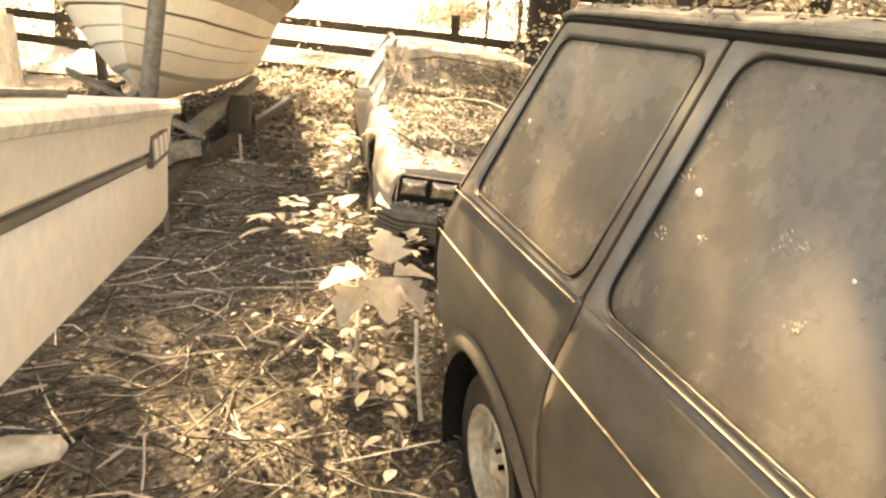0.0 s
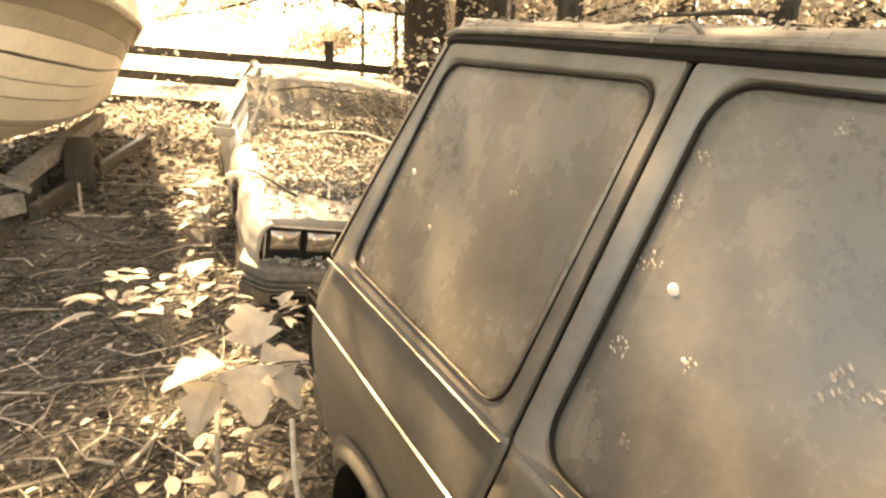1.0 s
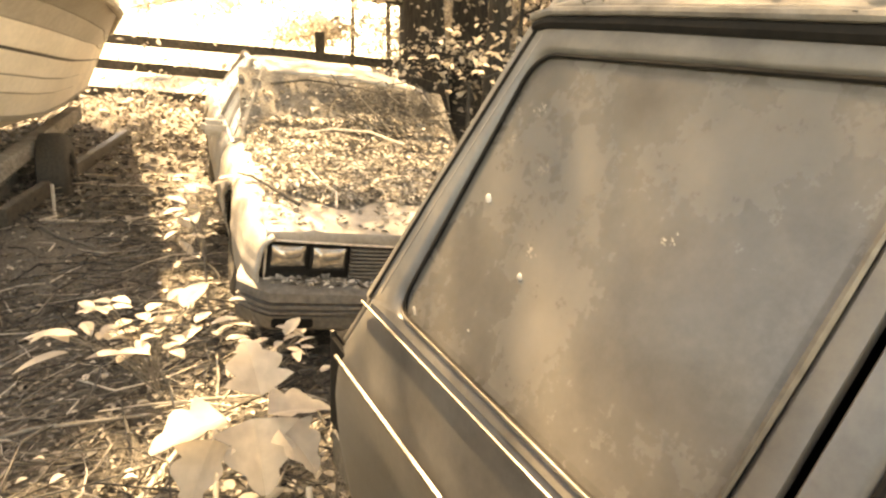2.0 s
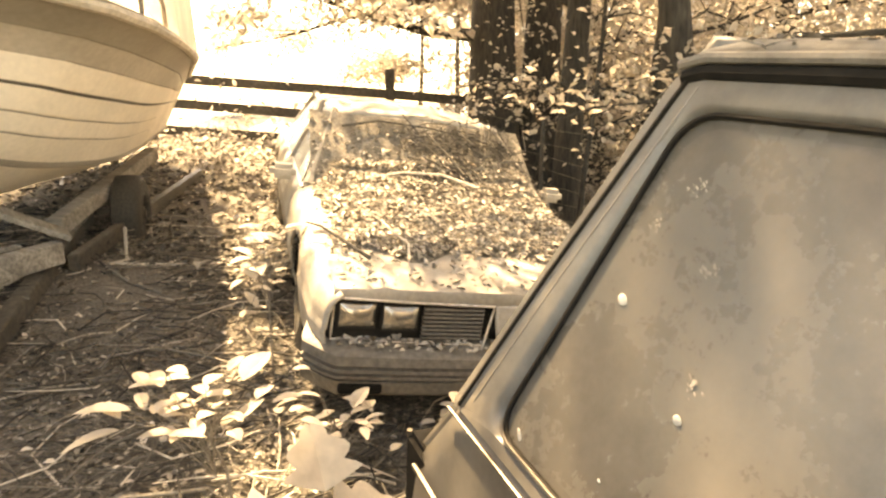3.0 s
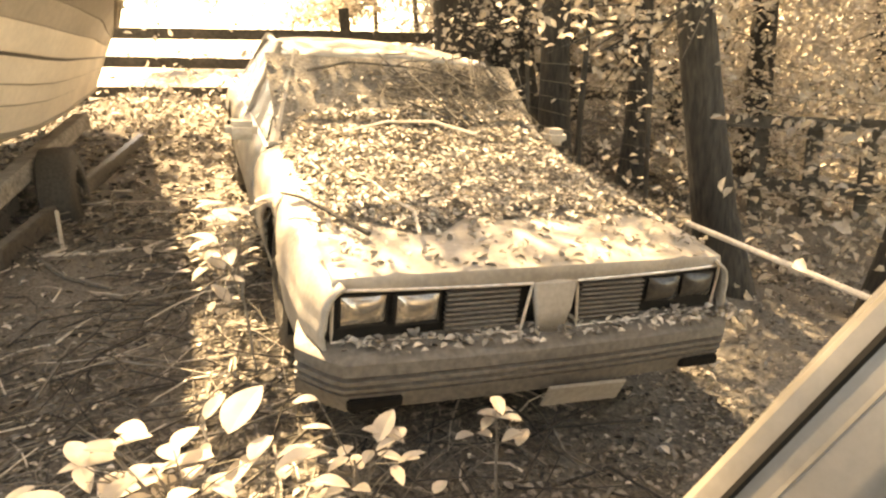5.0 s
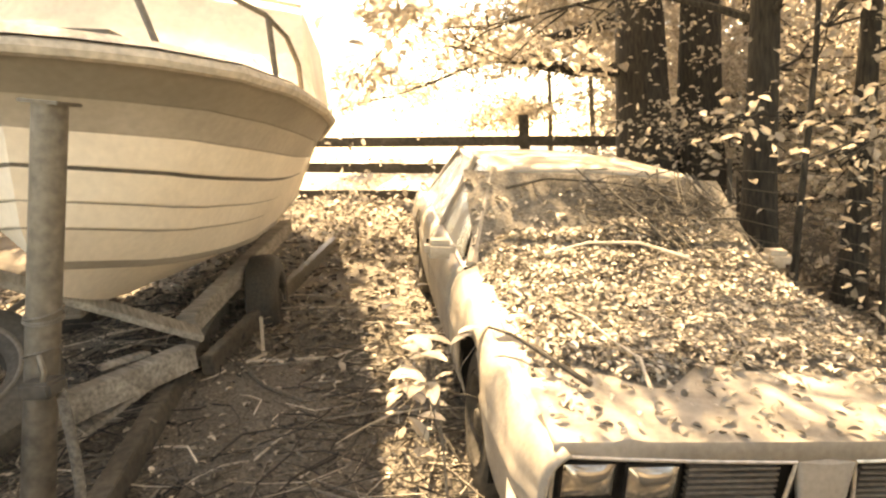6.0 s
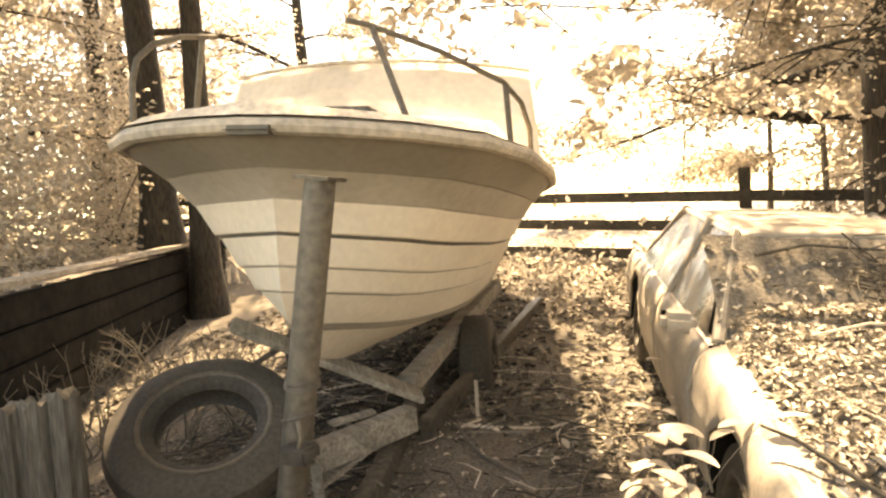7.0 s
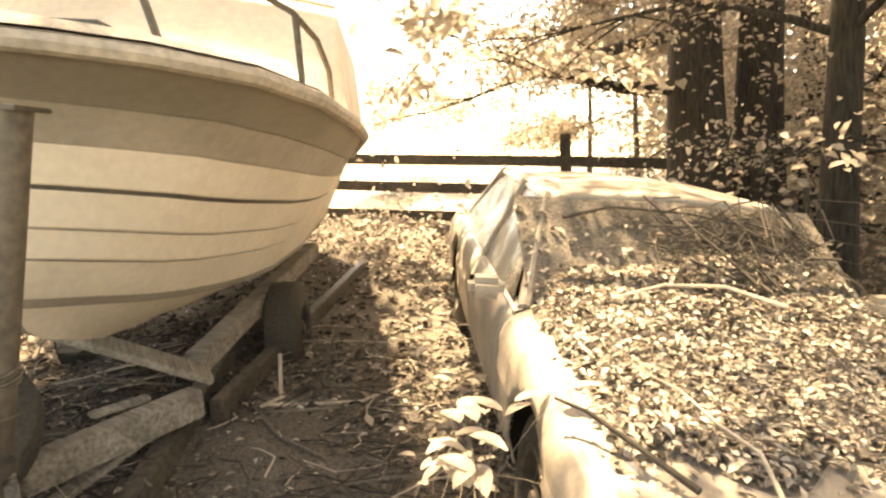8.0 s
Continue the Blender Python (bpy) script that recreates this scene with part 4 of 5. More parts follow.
tube("gunwale", [(0.02, 0.02, top_z(0) + 0.006), (-0.7, 0.04, top_z(0) + 0.02), (-1.37, 0.02, top_z(0) + 0.006)], 0.024, M_DECK, skiff, "pale gunwale cap", 8)
tube("side_stripe", [(-0.022, y, top_z(y) - 0.132) for y in (-0.28, -0.8, -1.6, -2.4, -3.0)], 0.011, M_STRIPE, skiff, "dark recessed stripe", 6)
part("deck_plate", block(bmesh.new(), -1.32, -0.03, -1.1, -0.02, 1.19, 1.205, 0.004), M_DECK, skiff, "weathered foredeck").matrix_basis = pose(0, 0, 0.03, -4.3, 0, 0)
bd = part("badge", block(bmesh.new(), -0.03, -0.004, -0.37, -0.10, 1.085, 1.18, 0.004), M_STRIPE, skiff, "dark maker's badge with pale bars")
for k in range(3):
    part("badge_bar", block(bmesh.new(), -0.004, -0.001, -0.345 + 0.08 * k, -0.29 + 0.08 * k, 1.105, 1.16), M_HULL, bd)
tagged(tube("boat_pole", [(-1.33, 1.55, 1.285), (-1.15, 1.92, 1.26)], 0.014, M_TRIM), "pale pole lying on the skiff's deck", "pole")
bx = part("storage_box", block(bmesh.new(), -0.14, 0.14, -0.14, 0.14, 0, 0.28, 0.02), M_DECK)
bx.matrix_world = pose(-1.46, 1.90, 1.23, 0, 0, 20)
tagged(bx, "pale weathered box standing on the skiff", "box")
for y in (-1.5, -2.6):
    bl = part("support_block", block(bmesh.new(), -0.5, 0.3, -0.12, 0.12, 0, 1, 0.01), M_DARKWOOD)
    c = SK @ Vector((-0.675, y, 0))
    g0 = ground_z(c.x, c.y) - 0.03
    bl.matrix_world = Matrix.Translation((c.x, c.y, g0)) @ Matrix.Diagonal((1, 1, top_z(y) - 0.485 - g0, 1))
    tagged(bl, "dark timber block under the skiff", "support block", "blocks under the skiff")
# pale fender near the skiff
v, f = tube_data([(-0.84, 0.68, -0.15), (-0.83, 0.70, 0.35), (-0.79, 0.73, 0.64), (-0.73, 0.775, 0.735), (-0.66, 0.82, 0.75), (-0.60, 0.855, 0.742), (-0.59, 0.862, 0.74)], [0.06, 0.06, 0.06, 0.045, 0.032, 0.022, 0.005], 14)
tagged(mesh_object("trailer_fender", v, f, M_DECK, None, "", True), "pale curved plastic trailer guide", "trailer guide")
# ---- vegetation ----
rng = np.random.default_rng(7)


def leaf_mesh(name, centres, sizes, material, parent=None, label="", flat=0.0, aspect=0.55, fold=0.18):
    """Many small folded leaves, four corners each, in one mesh. flat: how far they lie level (0: any way, 1: level)."""
    c = np.asarray(centres, float)
    n = len(c)
    d = rng.normal(size=(n, 3))
    d[:, 2] *= 1 - flat
    d /= np.linalg.norm(d, axis=1)[:, None]
    up = rng.normal(size=(n, 3)) * (1 - flat) + np.array([0, 0, 1.0]) * (0.25 + 2.5 * flat)
    s = np.cross(d, up)
    s /= np.linalg.norm(s, axis=1)[:, None] + 1e-9
    u = np.cross(s, d)
    L = np.asarray(sizes)[:, None]
    P = np.empty((n, 6, 3))
    P[:, 0], P[:, 3] = c - d * L * 0.5, c + d * L * 0.5 - u * L * fold * 0.4
    P[:, 1], P[:, 2] = c - d * L * 0.12 + s * L * aspect * 0.5 + u * L * fold, c + d * L * 0.2 + s * L * aspect * 0.42 + u * L * fold
    P[:, 5], P[:, 4] = c - d * L * 0.12 - s * L * aspect * 0.5 + u * L * fold, c + d * L * 0.2 - s * L * aspect * 0.42 + u * L * fold
    me = bpy.data.meshes.new(name)
    idx = np.arange(n)[:, None] * 6
    quads = np.concatenate([idx + np.array([0, 1, 2, 3]), idx + np.array([0, 3, 4, 5])], 1).reshape(-1)
    me.vertices.add(n * 6)
    me.vertices.foreach_set("co", P.reshape(-1))
    me.loops.add(n * 8)
    me.loops.foreach_set("vertex_index", quads.astype(np.int32))
    me.polygons.add(n * 2)
    me.polygons.foreach_set("loop_start", np.arange(0, n * 8, 4, dtype=np.int32))
    me.update(calc_edges=True)
    me.materials.append(material)
    ob = new(name, me)
    if parent:
        ob.parent = parent
    if label:
        ob["label"] = label
    return ob


def make_tree(x, y, r, lean, height, crown_low, spread, leaves, leaf_size, label, limbs=9, seed=1, twin=None, crown_shift=(0, 0), bark=None):
    """A trunk with flared foot, limbs with twigs, and a crown of single leaves round the twigs."""
    rd = random.Random(seed)
    z0 = ground_z(x, y)
    tree = empty("tree", pose(x, y, z0), label, "tree", "trees of the wood")
    verts, faces = [], []

    def trunk(ox, oy, rr, lx, ly):
        pts, rad = [], []
        for k in np.linspace(0, 1, 14):
            pts.append((ox + lx * k * height + 0.05 * math.sin(k * 7 + seed), oy + ly * k * height + 0.05 * math.cos(k * 6 + seed), -0.1 + height * k))
            rad.append(rr * (1 + 0.5 * math.exp(-k * height * 2.2)) * (1 - 0.75 * k))
        tube_data(pts, rad, 14, verts, faces)
        return pts, rad
    pts, rad = trunk(0, 0, r, *lean)
    if twin:
        trunk(twin[0], twin[1], twin[2], twin[3], twin[4])
    mesh_object("trunk", verts, faces, bark or M_BARK, tree, "dark furrowed bark", True)
    tips = []
    for i in range(limbs):
        lv, lf = [], []
        k = crown_low / height + (1 - crown_low / height) * (i + rd.random() * 0.6) / limbs
        j = min(int(k * 13), 12)
        base = Vector(pts[j])
        a = i * 2.4 + rd.random()
        ln = spread * (1.1 - 0.5 * k) * (0.7 + 0.5 * rd.random())
        d = Vector((math.cos(a) + crown_shift[0], math.sin(a) + crown_shift[1], 0.25 + 0.5 * rd.random() - 0.2))
        limb = [base]
        for s in range(6):
            d = (d + Vector((rd.uniform(-0.3, 0.3), rd.uniform(-0.3, 0.3), rd.uniform(-0.25, 0.15)))).normalized()
            limb.append(limb[-1] + d * ln / 6)
        tube_data(limb, [max(0.006, 0.32 * rad[j] * (1 - q / 6.5)) for q in range(7)], 6, lv, lf)
        for q in range(2, 7):
            for _ in range(3):
                e = (d + Vector((rd.gauss(0, 0.8), rd.gauss(0, 0.8), rd.gauss(0, 0.4)))).normalized()
                tip = limb[q] + e * ln * rd.uniform(0.18, 0.4)
                tube_data([limb[q], limb[q].lerp(tip, 0.5) + Vector((0, 0, 0.04)), tip], [0.012, 0.008, 0.003], 4, lv, lf)
                tips.append((limb[q], tip))
        mesh_object("limb", lv, lf, bark or M_BARK, tree, "", True)
    t = np.array([[tuple(a), tuple(c)] for a, c in tips])
    pick = rng.integers(0, len(t), leaves)
    f = rng.random((leaves, 1)) ** 0.6
    cen = t[pick, 0] * (1 - f) + t[pick, 1] * f * 1.05 + rng.normal(size=(leaves, 3)) * np.array([0.16, 0.16, 0.09])
    leaf_mesh("crown", cen, leaf_size * rng.uniform(0.6, 1.3, leaves), M_LEAF, tree, "sunlit pale green leaves", 0.45)
    return tree


T_ = "tall tree with dark furrowed bark and sunlit leaves"
make_tree(1.42, 10.0, 0.36, (-0.01, 0.0), 9, 1.9, 3.6, 17000, 0.07, "huge twin-trunked tree with dark bark and bright leaves", 14, 3, (0.62, 0.12, 0.30, 0.03, 0.0), (-0.1, -0.5))
make_tree(1.80, 7.5, 0.15, (-0.01, 0.01), 8, 2.1, 2.9, 9000, 0.06, T_, 14, 5, None, (-0.45, -0.25))
make_tree(2.72, 8.1, 0.11, (0.09, 0.02), 7.5, 1.6, 2.0, 5500, 0.055, "slender leaning tree with sparse bright leaves", 11, 8)
make_tree(2.36, 5.5, 0.135, (-0.20, 0.0), 8, 3.4, 3.0, 10000, 0.055, "leaning dark tree with ivy-like leaves", 13, 11, None, (-0.4, 0.1))
make_tree(3.05, 5.0, 0.11, (0.16, 0.05), 8, 2.2, 2.2, 4500, 0.06, "leaning dark tree beside the board fence", 10, 13)
make_tree(1.62, 6.45, 0.028, (0.02, 0.0), 4.5, 1.3, 1.0, 500, 0.08, "thin sapling with small bright leaves", 9, 17)
make_tree(-7.45, 8.8, 0.24, (0.0, 0.0), 10, 3.0, 4.0, 13000, 0.085, T_, 12, 19)
make_tree(-6.8, 9.0, 0.20, (0.0, 0.0), 10, 5.0, 6.6, 20000, 0.15, T_, 16, 23, None, (0.55, -0.75))
# these two far trees carry haze in their bark colour
make_tree(0.6, 14.8, 0.05, (0.0, 0), 7, 1.6, 3.8, 26000, 0.10, T_, 15, 31, None, (0.2, -0.2), M_HAZEBARK)
make_tree(1.3, 13.2, 0.05, (-0.03, 0), 8, 1.5, 3.6, 28000, 0.095, T_, 15, 29, None, (-0.3, -0.2), M_HAZEBARK)
for k, (x, y, r) in enumerate(((4.6, 8.8, 0.16), (6.2, 7.4, 0.2), (5.2, 11.5, 0.2), (7.6, 9.6, 0.18), (3.6, 12.5, 0.2), (8.6, 6.0, 0.2), (5.4, 4.6, 0.12), (-10.2, 10.5, 0.2), (-9.4, 7.2, 0.15), (-12.5, 13, 0.25), (-8.6, 14.5, 0.2), (2.4, 15.5, 0.22), (9.5, 12.5, 0.2))):
    make_tree(x, y, r, (random.Random(k).uniform(-0.05, 0.05), 0), 9, 1.6, 2.8, 6500, 0.085, T_, 11, 40 + k)
# trees added out of view for shade; first roofs the path, trunk beyond wall
make_tree(-6.6, 2.6, 0.3, (0.04, 0.02), 9.5, 5.6, 7.2, 21000, 0.17, "unseen spreading tree added to shade the path", 18, 71, None, (0.85, 0.25))
make_tree(-4.6, 0.6, 0.28, (0.03, 0.02), 9, 5.6, 5.2, 12500, 0.17, "unseen spreading tree added to shade the skiff", 16, 73, None, (0.6, 0.35))
make_tree(3.4, 1.2, 0.25, (-0.02, 0), 9, 4.2, 4.0, 6000, 0.14, "spreading tree added behind the utility vehicle for shade", 18, 79, None, (-0.75, 0.35))
make_tree(3.3, 3.15, 0.22, (-0.02, 0), 9, 5.0, 3.4, 12000, 0.085, "spreading tree added behind the utility vehicle for shade", 18, 87, None, (-0.85, 0.5))
make_tree(2.6, -3.4, 0.25, (-0.02, 0), 9, 3.6, 3.6, 4500, 0.15, "unseen tall tree added behind the utility vehicle for shade", 12, 83)

# far woods
def cloud(name, boxes, count, size, label, material=None):
    pts = []
    for (x0, x1, y0, y1, z0, z1), share in boxes:
        m = int(count * share)
        blobs = np.stack([rng.uniform(x0, x1, 60), rng.uniform(y0, y1, 60), rng.uniform(z0, z1, 60)], 1)
        pts.append(blobs[rng.integers(0, 60, m)] + rng.normal(size=(m, 3)) * np.array([0.9, 0.9, 0.55]))
    p = np.concatenate(pts)
    p = p[~((p[:, 0] < -3) & (p[:, 1] < 11) & (p[:, 0] > -4.9 - 0.56 * (p[:, 1] - 4)))]
    gz = np.array([ground_z(a, c) for a, c in p[:, :2]])
    p[:, 2] = np.maximum(p[:, 2] + gz, gz + 0.05)
    ob = leaf_mesh(name, p, size * rng.uniform(0.6, 1.4, len(p)), material or M_LEAF, None, "", 0.3)
    return tagged(ob, label, "foliage", kind="stuff")


cloud("far_woods", [((0.5, 9, 15, 22, 0.5, 8), 0.3), ((9, 22, 4, 20, 0.3, 8), 0.3), ((4, 14, 13, 22, 0.3, 8), 0.2), ((-24, -9, 10, 22, 0.5, 9), 0.2)], 76000, 0.19, "sunlit leaves of the far woods")
cloud("wood_edge", [((-14, -8.6, 6.5, 13, 0.2, 6.0), 1.0)], 22000, 0.09, "leafy edge of the wood behind the wall")
cloud("undergrowth", [((2.4, 7, 4.5, 10, 0.1, 0.8), 0.4), ((-9.5, -6.2, 4.8, 10.5, 0.1, 0.9), 0.45), ((-3.2, 0.3, 9.4, 10.8, -0.4, 0.0), 0.10)], 9000, 0.08, "leafy undergrowth below the trees")

cloud("bank_bushes", [((-10.5, -6.9, 6.3, 10.6, 0.1, 2.6), 0.7), ((-13, -8, 4.5, 8, 0.1, 2.8), 0.3)], 26000, 0.075, "dense leafy bushes on the bank above the wall")
cloud("understorey", [((2.8, 9, 6.5, 13, 0.4, 4.2), 0.75), ((1.8, 5, 11.5, 14, 0.5, 3.5), 0.25)], 36000, 0.075, "sunlit understorey leaves among the trunks")

# wire mesh between the trunks
wf = empty("wire_fence", Matrix.Identity(4), "thin slack wire fence between the tree trunks", "wire fence")
for k in range(7):
    z = 0.55 + 0.14 * k
    tube("wire", [(0.9 + 0.5 * q, 7.7 - 0.45 * q, z - 0.1 * q - 0.03 * math.sin(q * 2 + k)) for q in range(6)], 0.0035, M_TRIM, wf, "", 4)
for q in (1.05, 2.6):
    tube("stake", [(0.9 + 0.5 * q, 7.7 - 0.45 * q, -0.2), (0.9 + 0.5 * q, 7.7 - 0.45 * q, 1.45 - 0.1 * q)], 0.02, M_DARKWOOD, wf, "", 6)


# ---- litter and twigs ----
def scatter(n, x0, x1, y0, y1, lift):
    x, y = rng.uniform(x0, x1, n), rng.uniform(y0, y1, n)
    return np.array([(a, c, ground_z(a, c) + l) for a, c, l in zip(x, y, rng.uniform(0.002, lift, n))])


near = scatter(29000, -3.6, 1.5, 0.9, 6.5, 0.022)
near = np.concatenate([near, scatter(5000, 1.2, 4.0, 2.0, 6.5, 0.03)])
dirt = np.exp(-((near[:, 0] + 1.75) / 0.45) ** 2 - ((near[:, 1] - 5.3) / 1.0) ** 2)
near = near[rng.random(len(near)) > 0.85 * dirt]
mid = scatter(11000, -6, 3.5, 5.5, 11, 0.03)
lit = np.concatenate([near, mid])
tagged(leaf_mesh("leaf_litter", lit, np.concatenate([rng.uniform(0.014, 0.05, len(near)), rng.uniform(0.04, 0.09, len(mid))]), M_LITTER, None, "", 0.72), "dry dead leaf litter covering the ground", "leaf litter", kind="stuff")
pale = scatter(900, -3.2, 1.2, 1.0, 9, 0.03)
tagged(leaf_mesh("fallen_leaves", pale, rng.uniform(0.025, 0.06, 900), M_PETAL, None, "", 0.85), "pale fallen leaves and petals", "fallen leaves", kind="stuff")


def twig_mesh(name, n, place, lengths, radius, material, label, bend=0.12, tilt=0.12):
    verts, faces = [], []
    for k in range(n):
        p = Vector(place(k))
        a = rng.uniform(0, 2 * math.pi)
        d = Vector((math.cos(a), math.sin(a), rng.normal() * tilt)).normalized()
        L = rng.uniform(*lengths)
        s = Vector((-d.y, d.x, 0)) * rng.normal() * bend * L + Vector((0, 0, abs(rng.normal()) * 0.04 * L))
        r = radius * rng.uniform(0.5, 1.5)
        tube_data([p - d * L / 2, p - d * L * 0.15 + s, p + d * L * 0.2 + s * 0.7, p + d * L / 2], [r, r * 0.9, r * 0.7, r * 0.35], 4, verts, faces)
    return tagged(mesh_object(name, verts, faces, material, None, "", True), label, "twigs", kind="stuff")


def on_path(x0, x1, y0, y1, h):
    def f(k):
        x, y = rng.uniform(x0, x1), rng.uniform(y0, y1)
        while rng.random() < 0.85 * math.exp(-((x + 1.75) / 0.45) ** 2 - ((y - 5.3) / 1.0) ** 2):
            x, y = rng.uniform(x0, x1), rng.uniform(y0, y1)
        return (x, y, ground_z(x, y) + rng.uniform(0.004, h))
    return f


twig_mesh("fine_twigs", 5200, on_path(-3.2, 0.9, 1.0, 6.0, 0.03), (0.06, 0.28), 0.0022, M_TWIG, "fine dry twigs and needles on the ground")
twig_mesh("twigs", 420, on_path(-3.0, 0.6, 1.1, 6.5, 0.05), (0.25, 0.8), 0.005, M_TWIG, "dry brown twigs lying on the ground", 0.15, 0.06)
twig_mesh("bleached_twigs", 420, on_path(-2.8, 0.6, 1.1, 7.0, 0.05), (0.12, 0.55), 0.004, M_TWIG_PALE, "bleached pale twigs on the ground", 0.2, 0.1)

twig_mesh("dark_twigs", 800, on_path(-3.0, 0.6, 1.0, 6.0, 0.05), (0.2, 0.8), 0.0042, M_DARKTWIG, "dark damp twigs lying across the litter", 0.18, 0.06)

# single sticks on the path
for pts, r, pale_ in (([(-2.0, 5.45, 0.30), (-1.75, 5.55, 0.33), (-1.45, 5.75, 0.34), (-1.25, 6.0, 0.36)], 0.011, True), ([(-2.0, 5.5, 0.3), (-1.7, 5.2, 0.3), (-1.45, 5.1, 0.27)], 0.012, False),
                      ([(-1.9, 5.75, 0.62), (-1.85, 5.6, 0.42), (-1.9, 5.45, 0.3)], 0.012, True), ([(-0.72, 2.5, 0.05), (-0.62, 2.75, 0.09), (-0.5, 3.1, 0.14)], 0.012, True), ([(-0.3, 2.3, 0.02), (-0.33, 2.5, 0.2), (-0.36, 2.75, 0.36)], 0.010, True),
                      ([(-0.02, 2.2, -0.02), (-0.05, 2.3, 0.2), (-0.06, 2.4, 0.34)], 0.011, True), ([(-1.5, 3.0, 0.1), (-1.1, 3.2, 0.13), (-0.7, 3.25, 0.13)], 0.010, False), ([(-1.6, 2.5, 0.08), (-1.2, 2.45, 0.07), (-0.8, 2.6, 0.08)], 0.012, False)):
    st = [(x, y, max(z, ground_z(x, y) + r)) for x, y, z in pts]
    tagged(tube("stick", st, [r, r * 0.9, r * 0.8, r * 0.5][:len(st)], M_TWIG_PALE if pale_ else M_TWIG, None, "", 7), "bleached bare stick on the litter" if pale_ else "dark dry stick on the litter", "stick", "sticks on the path")


# ---- leaves and sticks on the sedan ----
def shell_z(x, y):
    if y < 1.55:
        return hood_z(x, y)
    return 0.165 + (y - 1.5) * (0.40 / 0.62) if y < 2.12 else 0.60


def heap(x, y):
    h = 0.10 * math.exp(-((y - 1.52) / 0.28) ** 2) * (0.6 + 0.4 * noise.noise(Vector((x * 3, y * 3, 1)))) + 0.028 * noise.noise(Vector((x * 5, y * 5, 7))) + 0.014
    edge = 0.33 + 0.12 * noise.noise(Vector((x * 4, 0, 5))) + 0.10 * (x > 0.45)
    front = min(max((y - edge) / 0.12, 0), 1)
    back = min(max((1.86 + 0.14 * noise.noise(Vector((x * 3, 2, 2))) - 0.25 * abs(x - 0.25) - y) / 0.12, 0), 1)
    sides = min(max((0.75 - abs(x) + 0.06 * noise.noise(Vector((y * 4, 3, 3)))) / 0.1, 0), 1)
    return h * front * back * sides, front * back * sides


hx, hy = np.linspace(-0.76, 0.76, 60), np.linspace(0.2, 2.1, 76)
v, f = loft([[(x, y, shell_z(x, y) - 0.006 + max(0, heap(x, y)[0])) for x in hx] for y in hy])
pile = mesh_object("leaf_pile", v, f, M_SOIL, None, "", True)
pile.matrix_world = CAR_M
tagged(pile, "rotting leaf mould heaped on the sedan's hood", "leaf litter", kind="stuff")
pts = []
while len(pts) < 9500:
    x, y = rng.uniform(-0.77, 0.77), rng.uniform(0.02, 2.05)
    h, cover = heap(x, y)
    if rng.random() < cover + 0.07:
        pts.append((x, y, shell_z(x, y) + max(h, 0) + rng.uniform(0, 0.016)))
for _ in range(330):
    x = 0.85 - 1.6 * rng.random() ** 1.6
    pts.append((x, rng.uniform(-0.10, 0.03) + 0.03 * x * x, -0.182 + rng.uniform(0, 0.02)))
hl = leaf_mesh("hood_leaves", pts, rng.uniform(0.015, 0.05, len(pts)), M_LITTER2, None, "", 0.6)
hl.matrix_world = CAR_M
tagged(hl, "dead leaves and needles on the sedan, sunlight put into their colour", "leaf litter", kind="stuff")


def on_hood(k):
    while True:
        x, y = rng.uniform(-0.7, 0.72), rng.uniform(0.35, 2.0)
        h, cover = heap(x, y)
        if rng.random() < cover:
            return (x, y, shell_z(x, y) + max(h, 0) + 0.012)


ht = twig_mesh("hood_twigs", 900, on_hood, (0.05, 0.26), 0.002, M_TWIG, "fine twigs in the leaf heap", 0.2, 0.25)
ht.matrix_world = CAR_M
ht = twig_mesh("cowl_twigs", 260, lambda k: (rng.uniform(-0.1, 0.65), rng.uniform(1.45, 1.95), 0.0), (0.12, 0.4), 0.004, M_DARKTWIG, "dark tangled twigs piled against the windscreen", 0.3, 0.3)
me = ht.data
for vert in me.vertices:
    vert.co.z += shell_z(vert.co.x, min(max(vert.co.y, 0.3), 2.1)) + 0.05
ht.matrix_world = CAR_M


def stick_on_car(pts, r, material, label):
    pts = [Vector((p[0], p[1], max(p[2], shell_z(p[0], max(p[1], 0.02)) + max(heap(p[0], p[1])[0], 0) + r + 0.004))) if abs(p[0]) < 0.77 else Vector(p) for p in pts]
    ob = tube("stick", pts, [r * (1 - 0.7 * k / len(pts)) for k in range(len(pts))], material, None, "", 7)
    ob.matrix_world = CAR_M
    tagged(ob, label, "stick", "sticks on the sedan")


a, c = Vector((-0.60, 0.27, 0.10)), Vector((-0.85, 0.66, 0.14))
stick_on_car([a, a.lerp(c, 0.4) + Vector((0, 0, 0.012)), a.lerp(c, 0.75) + Vector((0, 0, 0.02)), c], 0.010, M_DARKTWIG, "dark stick lying across the sedan's hood")
stick_on_car([(-0.44, 0.20, 0.12), (-0.41, 0.36, 0.15), (-0.46, 0.48, 0.165), (-0.49, 0.66, 0.18), (-0.57, 0.78, 0.19)], 0.0065, M_TWIG_PALE, "crooked pale twig on the sedan's hood")
stick_on_car([(0.25, 1.35, 0.25), (0.05, 1.48, 0.29), (-0.2, 1.5, 0.28), (-0.45, 1.4, 0.24)], 0.010, M_TWIG_PALE, "bent pale branch by the windscreen")
stick_on_car([(0.2, 1.5, 0.3), (0.12, 1.7, 0.40), (0.02, 1.9, 0.50)], 0.009, M_DARKTWIG, "thin dark twig on the windscreen")
